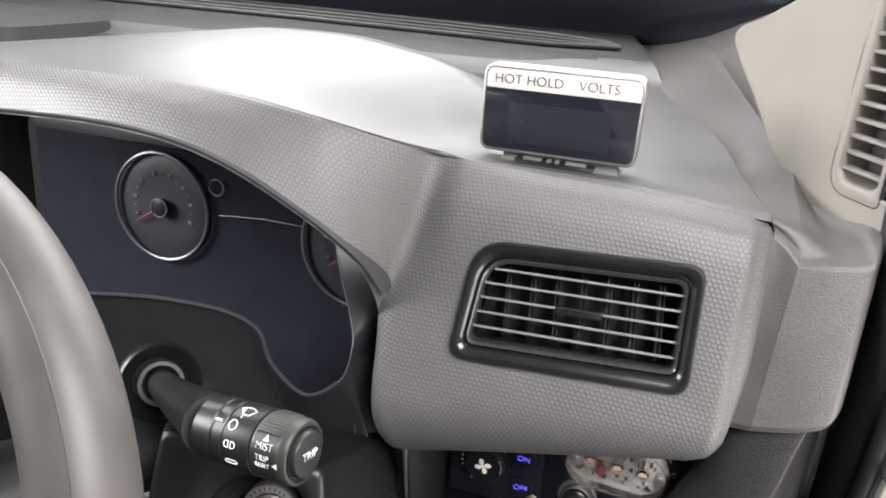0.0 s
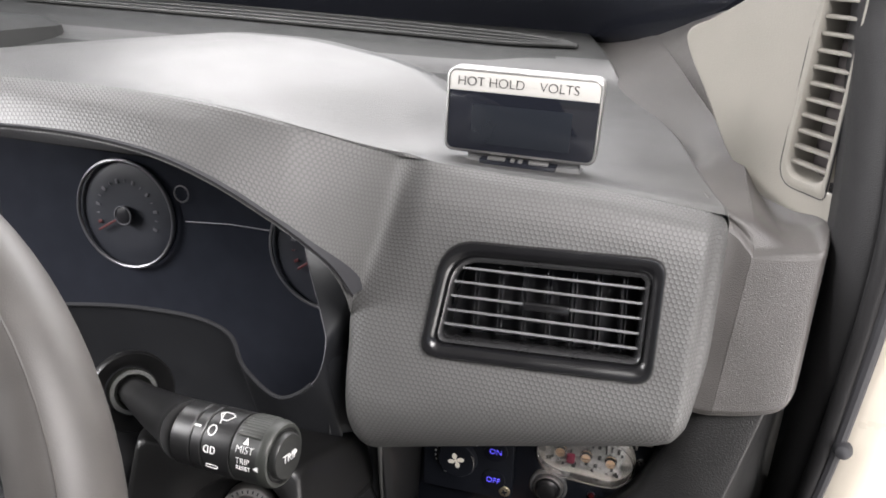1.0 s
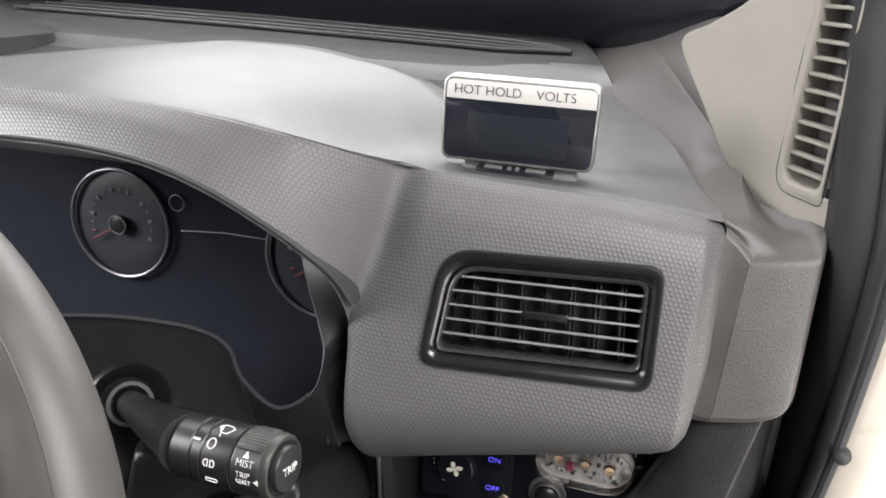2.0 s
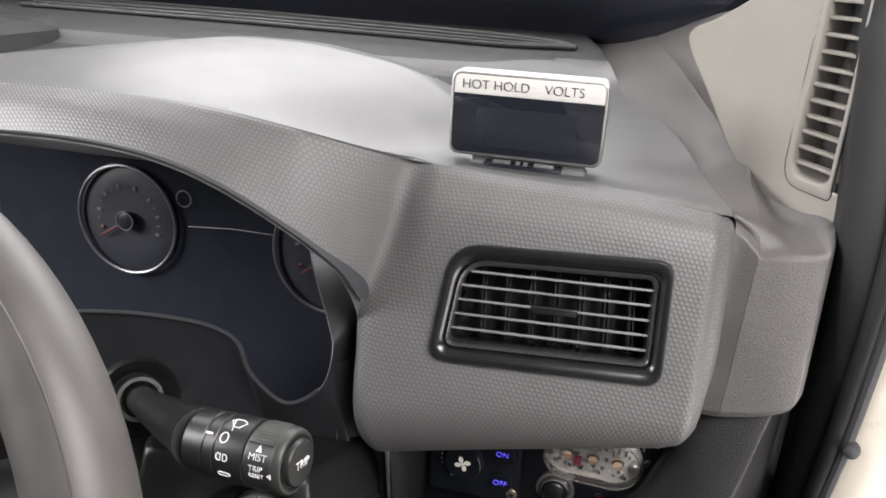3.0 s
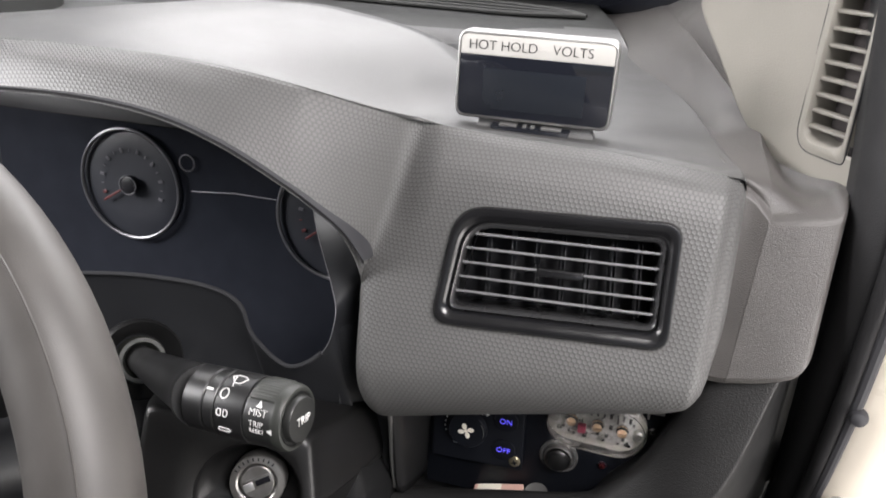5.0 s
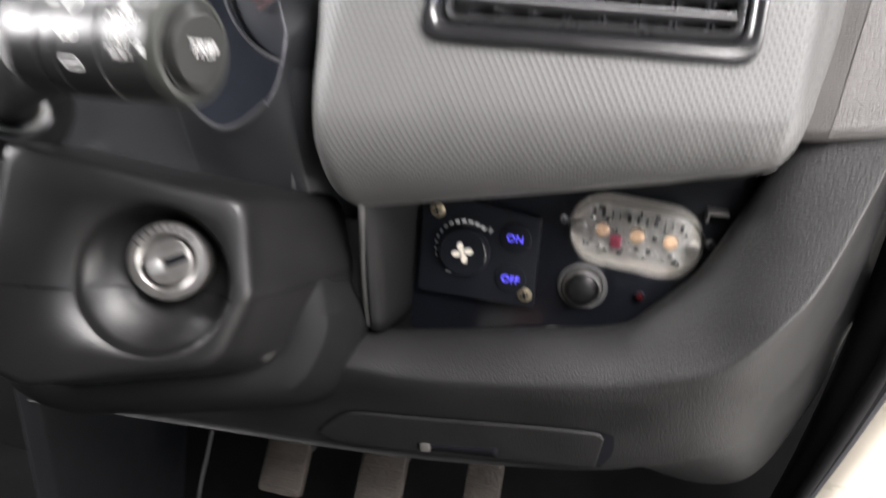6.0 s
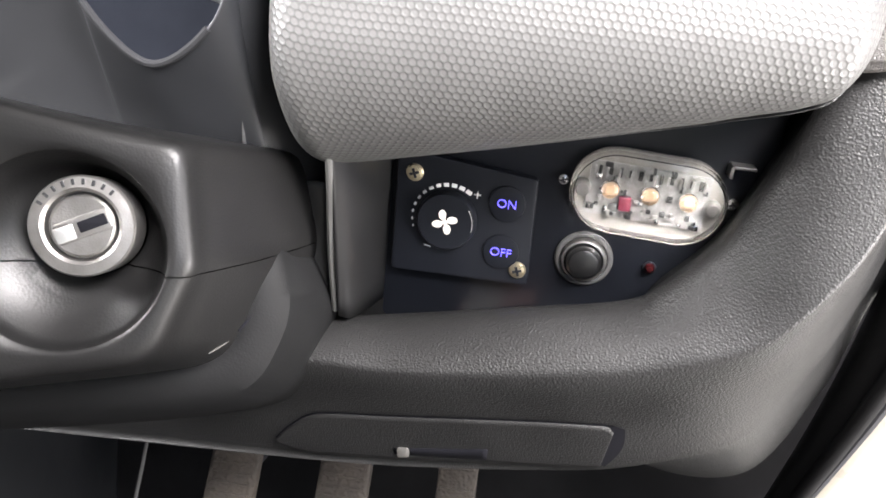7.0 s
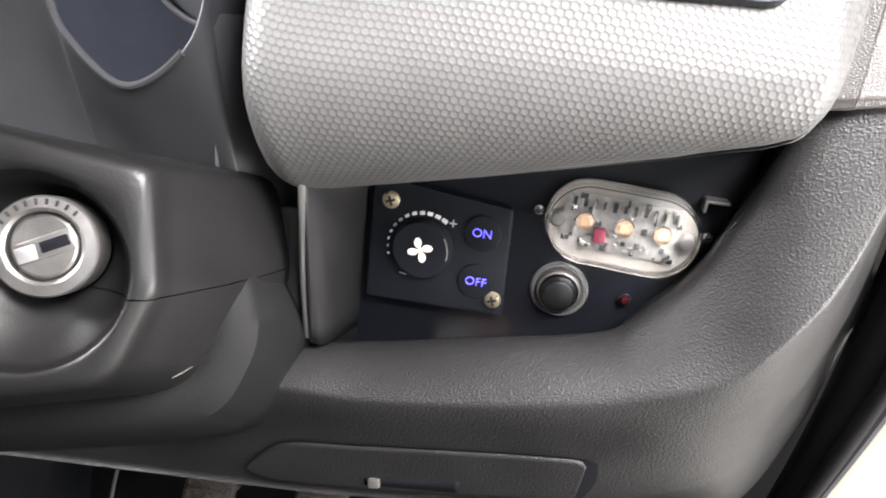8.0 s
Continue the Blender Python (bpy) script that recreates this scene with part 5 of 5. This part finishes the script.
pil_rows = [
    [(0.135, 0.582, 0.79), (0.14, 0.575, 0.79), (0.150, 0.557, 0.79)],
    [(0.113, 0.620, 0.806), (0.130, 0.591, 0.808), (0.150, 0.557, 0.806)],
    [(0.087, 0.665, 0.827), (0.118, 0.612, 0.84), (0.148, 0.560, 0.84)],
    [(0.062, 0.708, 0.870), (0.106, 0.632, 0.88), (0.145, 0.565, 0.88)],
    [(0.040, 0.748, 0.914), (0.092, 0.657, 0.915), (0.141, 0.572, 0.915)],
    [(0.060, 0.713, 0.934), (0.098, 0.646, 0.935), (0.139, 0.575, 0.935)],
    [(0.080, 0.678, 0.953), (0.106, 0.632, 0.955), (0.137, 0.579, 0.956)],
    [(0.100, 0.642, 0.985), (0.115, 0.617, 0.985), (0.134, 0.584, 0.985)],
    [(0.106, 0.615, 1.05), (0.115, 0.602, 1.05), (0.130, 0.585, 1.05)],
    [(0.090, 0.57, 1.30), (0.100, 0.56, 1.30), (0.115, 0.54, 1.30)],
]
part("trim", sheet(loft(pil_rows, 60, 140), keep=off_grille), BEIGE, pillar, world=True, thick=0.002, sharp=70)
grille = part("grille_frame", moved(rings([(gr_frame, -0.002), (gr_frame, 0.0008), (between(gr_frame, gr_outline, 0.25), 0.0016), (between(gr_frame, gr_outline, 0.8), 0.0012), (gr_outline, -0.001), (gr_outline, -0.022)], False, False), GRILLE), BEIGE, pillar, world=True, sharp=45)
groove = inset(gr_frame, -0.0012)
part("groove", moved(tube([(p.x, p.y, 0.0006) for p in groove], 0.0006, 6, True), GRILLE), DARK_SMOOTH, pillar, world=True)
part("grille_back", moved(prism(gr_outline, -0.024, -0.021, 0.0003), GRILLE), DUCT_BROWN, pillar, world=True, smooth=False)
for k in range(24):
    y = 0.010 + 0.0113 * k
    x0, x1 = vent_span(y, gr_outline)
    part("grille_slat", moved(box(x1 - x0, 0.0024, 0.0065, 0.0004, 0.0005), GRILLE @ pose((x0 + x1) / 2, y, -0.0045, 4, 0, 0)), BEIGE, grille, world=True)

POST = [(0.172, 0.70, 0.20), (0.168, 0.655, 0.32), (0.164, 0.615, 0.42), (0.161, 0.588, 0.50), (0.157, 0.566, 0.58), (0.153, 0.551, 0.66), (0.151, 0.547, 0.72), (0.149, 0.545, 0.79), (0.147, 0.552, 0.84), (0.141, 0.575, 0.92), (0.136, 0.59, 0.98), (0.12, 0.57, 1.15), (0.10, 0.5, 1.35)]
path = spline(POST, 80)
seal = thing("door_seal", "black rubber door seal with grained trim along the door opening", "door seal", kind="structure", at=pose(0.16, 0.58, 0.2))


def beside(dx, dy):
    """The opening's line moved aside; the trim is wider at the dashboard than at the foot."""
    return [p + Vector((dx, dy, 0)) * (0.33 + 0.5 * ease(0.3, 0.85, p.z)) for p in path]


part("trim_strip", sheet([beside(*d) for d in ((-0.004, 0.02), (-0.003, -0.003), (0.001, -0.017), (0.007, -0.027), (0.014, -0.035), (0.020, -0.038))]), RUBBER, seal, world=True, thick=0.003)
part("bead", tube(beside(0.0225, -0.043), 0.0065, 12), RUBBER, seal, world=True)
part("outer_lip", tube(beside(0.031, -0.049), 0.0045, 10), BLACK_MATT, seal, world=True)
body = thing("door_frame", "cream painted door frame of the van", "door frame", kind="structure", at=pose(0.2, 0.55, 0.2))
part("frame_sheet", sheet([beside(*d) for d in ((0.030, -0.02), (0.036, -0.047), (0.052, -0.056), (0.075, -0.056), (0.085, -0.050), (0.105, -0.030), (0.30, 0.02))]), CREAM, body, world=True, thick=0.002)
hinge = part("hinge_plate", moved(box(0.034, 0.030, 0.007, 0.010, 0.002), axes((0.190, 0.522, 0.571), (1, 0.2, 0), (0.1, -0.35, 1))), DARK_SMOOTH, body, "dark hinge leaf", world=True)
PIN = axes((0.1835, 0.516, 0.574), (1, 0, 0), (0.1, -0.30, 1))
part("hinge_pin", moved(lathe([(0.0115, 0), (0.0115, 0.003), (0.0085, 0.004), (0.0062, 0.005), (0.0062, 0.012)], 28), PIN), STEEL, hinge, "worn steel hinge pin", world=True)
part("pin_head", moved(lathe([(0.0085, 0.0115), (0.0098, 0.013), (0.0098, 0.0165), (0.0080, 0.0185), (0.0004, 0.0192)], 28), PIN), CATCH_PALE, hinge, "pale painted pin head", world=True)
part("check_arm", moved(box(0.060, 0.012, 0.008, 0.003, 0.001), axes((0.226, 0.520, 0.568), (1, 0.15, -0.25), (0, -0.4, 1))), DARK_SMOOTH, hinge, world=True)

part("grommet", moved(lathe([(0.0062, -0.003), (0.0062, 0.002), (0.0048, 0.006), (0.0025, 0.0075), (0.0003, 0.0078)], 24), axes((0.1770, 0.5121, 0.6673), (1, 0, 0), (-0.2, -1, 0.1))), BLACK_MATT, body, "black rubber grommet", world=True)

# ---- pedals and footwell ----
first_pedal = thing("brake_pedal", "dusty brown rubber pedal pad on a dark arm", "pedal", group="foot pedals", at=axes((-0.293, 0.65, 0.235), (1, 0, 0.05), (0, -0.80, 0.6)))


def pedal(parent, w, h):
    pad = part("pad", box(w, h, 0.012, 0.006, 0.002), TAN_RUBBER, parent, "dusty ribbed rubber pad")
    for k in range(6):
        part("rib", moved(box(w * 0.82, 0.003, 0.003, 0.001, 0.0006), pose(0, -h / 2 + h * (k + 0.7) / 6.4, 0.0065)), TAN_RUBBER, pad)
    part("arm", tube(spline([(w * 0.2, h * 0.2, -0.006), (w * 0.2, h * 0.6, -0.05), (w * 0.2, 0.12, -0.07), (w * 0.2, 0.25, -0.06)], 12), 0.008, 10), BLACK_MATT, parent)


pedal(first_pedal, 0.047, 0.06)
copy_thing(first_pedal, axes((-0.187, 0.65, 0.245), (1, 0, 0.05), (0, -0.80, 0.6)))
throttle = thing("throttle_pedal", "long dark dusty throttle pedal", "pedal", group="foot pedals", at=axes((-0.085, 0.66, 0.225), (1, 0, 0.05), (0, -0.85, 0.5)))
pedal(throttle, 0.036, 0.13)


cable = thing("cable", "thin pale cable hanging in the dark footwell", "cable", at=pose(-0.35, 0.6, 0.25))
part("sheath", tube(spline([(-0.335, 0.61, 0.345), (-0.343, 0.60, 0.309), (-0.352, 0.60, 0.273), (-0.366, 0.60, 0.216), (-0.39, 0.62, 0.12), (-0.42, 0.66, 0.016)], 24), 0.0016, 8), BASE_GREY, cable, world=True)


def slab(name, label, category, size, m, mat, kind="structure"):
    t = thing(name, label, category, kind=kind, at=m)
    part("panel", box(*size, 0.01, 0.003), mat, t)
    return t


slab("floor", "dark carpeted van cab floor", "floor", (1.9, 2.6, 0.03), pose(-0.6, 0.0, 0.0), CARPET)
slab("bulkhead", "dark sound-deadening bulkhead behind the pedals", "bulkhead", (1.9, 0.9, 0.03), axes((-0.6, 0.90, 0.35), (1, 0, 0), (0, -1, 0.35)), CARPET)
slab("footwell_side", "dark plastic tunnel beside the footwell", "tunnel", (0.5, 0.5, 0.02), axes((-0.52, 0.75, 0.25), (0.25, -1, 0), (1, 0.25, 0)), DARK_SMOOTH)
# unseen shell that closes the cab; the ceiling's edge keeps sun off the dashboard
slab("ceiling", "pale grey headlining", "ceiling", (1.64, 1.9, 0.03), pose(-0.59, -0.35, 1.62), LINING)
slab("rear_wall", "grey cab partition behind the seats", "wall", (1.9, 1.6, 0.03), axes((-0.6, -1.2, 0.8), (1, 0, 0), (0, 1, 0)), FABRIC)
slab("wall_far", "grey passenger door card", "wall", (2.4, 1.0, 0.03), axes((-1.45, 0.0, 0.5), (0, 1, 0), (1, 0, 0)), FABRIC)

# ---- windscreen and outside ----
screen = thing("windscreen", "windscreen with a black printed edge band", "windscreen", kind="structure", at=pose(-0.6, 1.2, 0.88))
low = [Vector((x, 1.19 - 0.30 * ease(-0.15, 0.16, x) ** 1.5 - 0.05 * ease(-0.8, -1.4, x), 0.875 + 0.03 * ease(-0.15, 0.16, x))) for x in (-1.4 + 1.52 * k / 40 for k in range(41))]


def glass_row(f):
    return [p + Vector((0, -0.55 * f, 0.62 * f)) for p in low]


part("black_band", sheet([glass_row(f) for f in (-0.05, 0.0, 0.06, 0.12)]), BLACK_GLOSS, screen, "black printed band", world=True, thick=0.004)
pane = part("pane", sheet([glass_row(0.12 + 0.88 * k / 6) for k in range(7)]), PANE, screen, world=True)
pane.visible_shadow = False
ground = thing("ground", "pale concrete yard around the van", "ground", kind="structure", at=pose(0, 0, -0.55))
bm = bmesh.new()
bmesh.ops.create_grid(bm, x_segments=2, y_segments=2, size=400)
part("surface", bm, ASPHALT, ground, smooth=False)
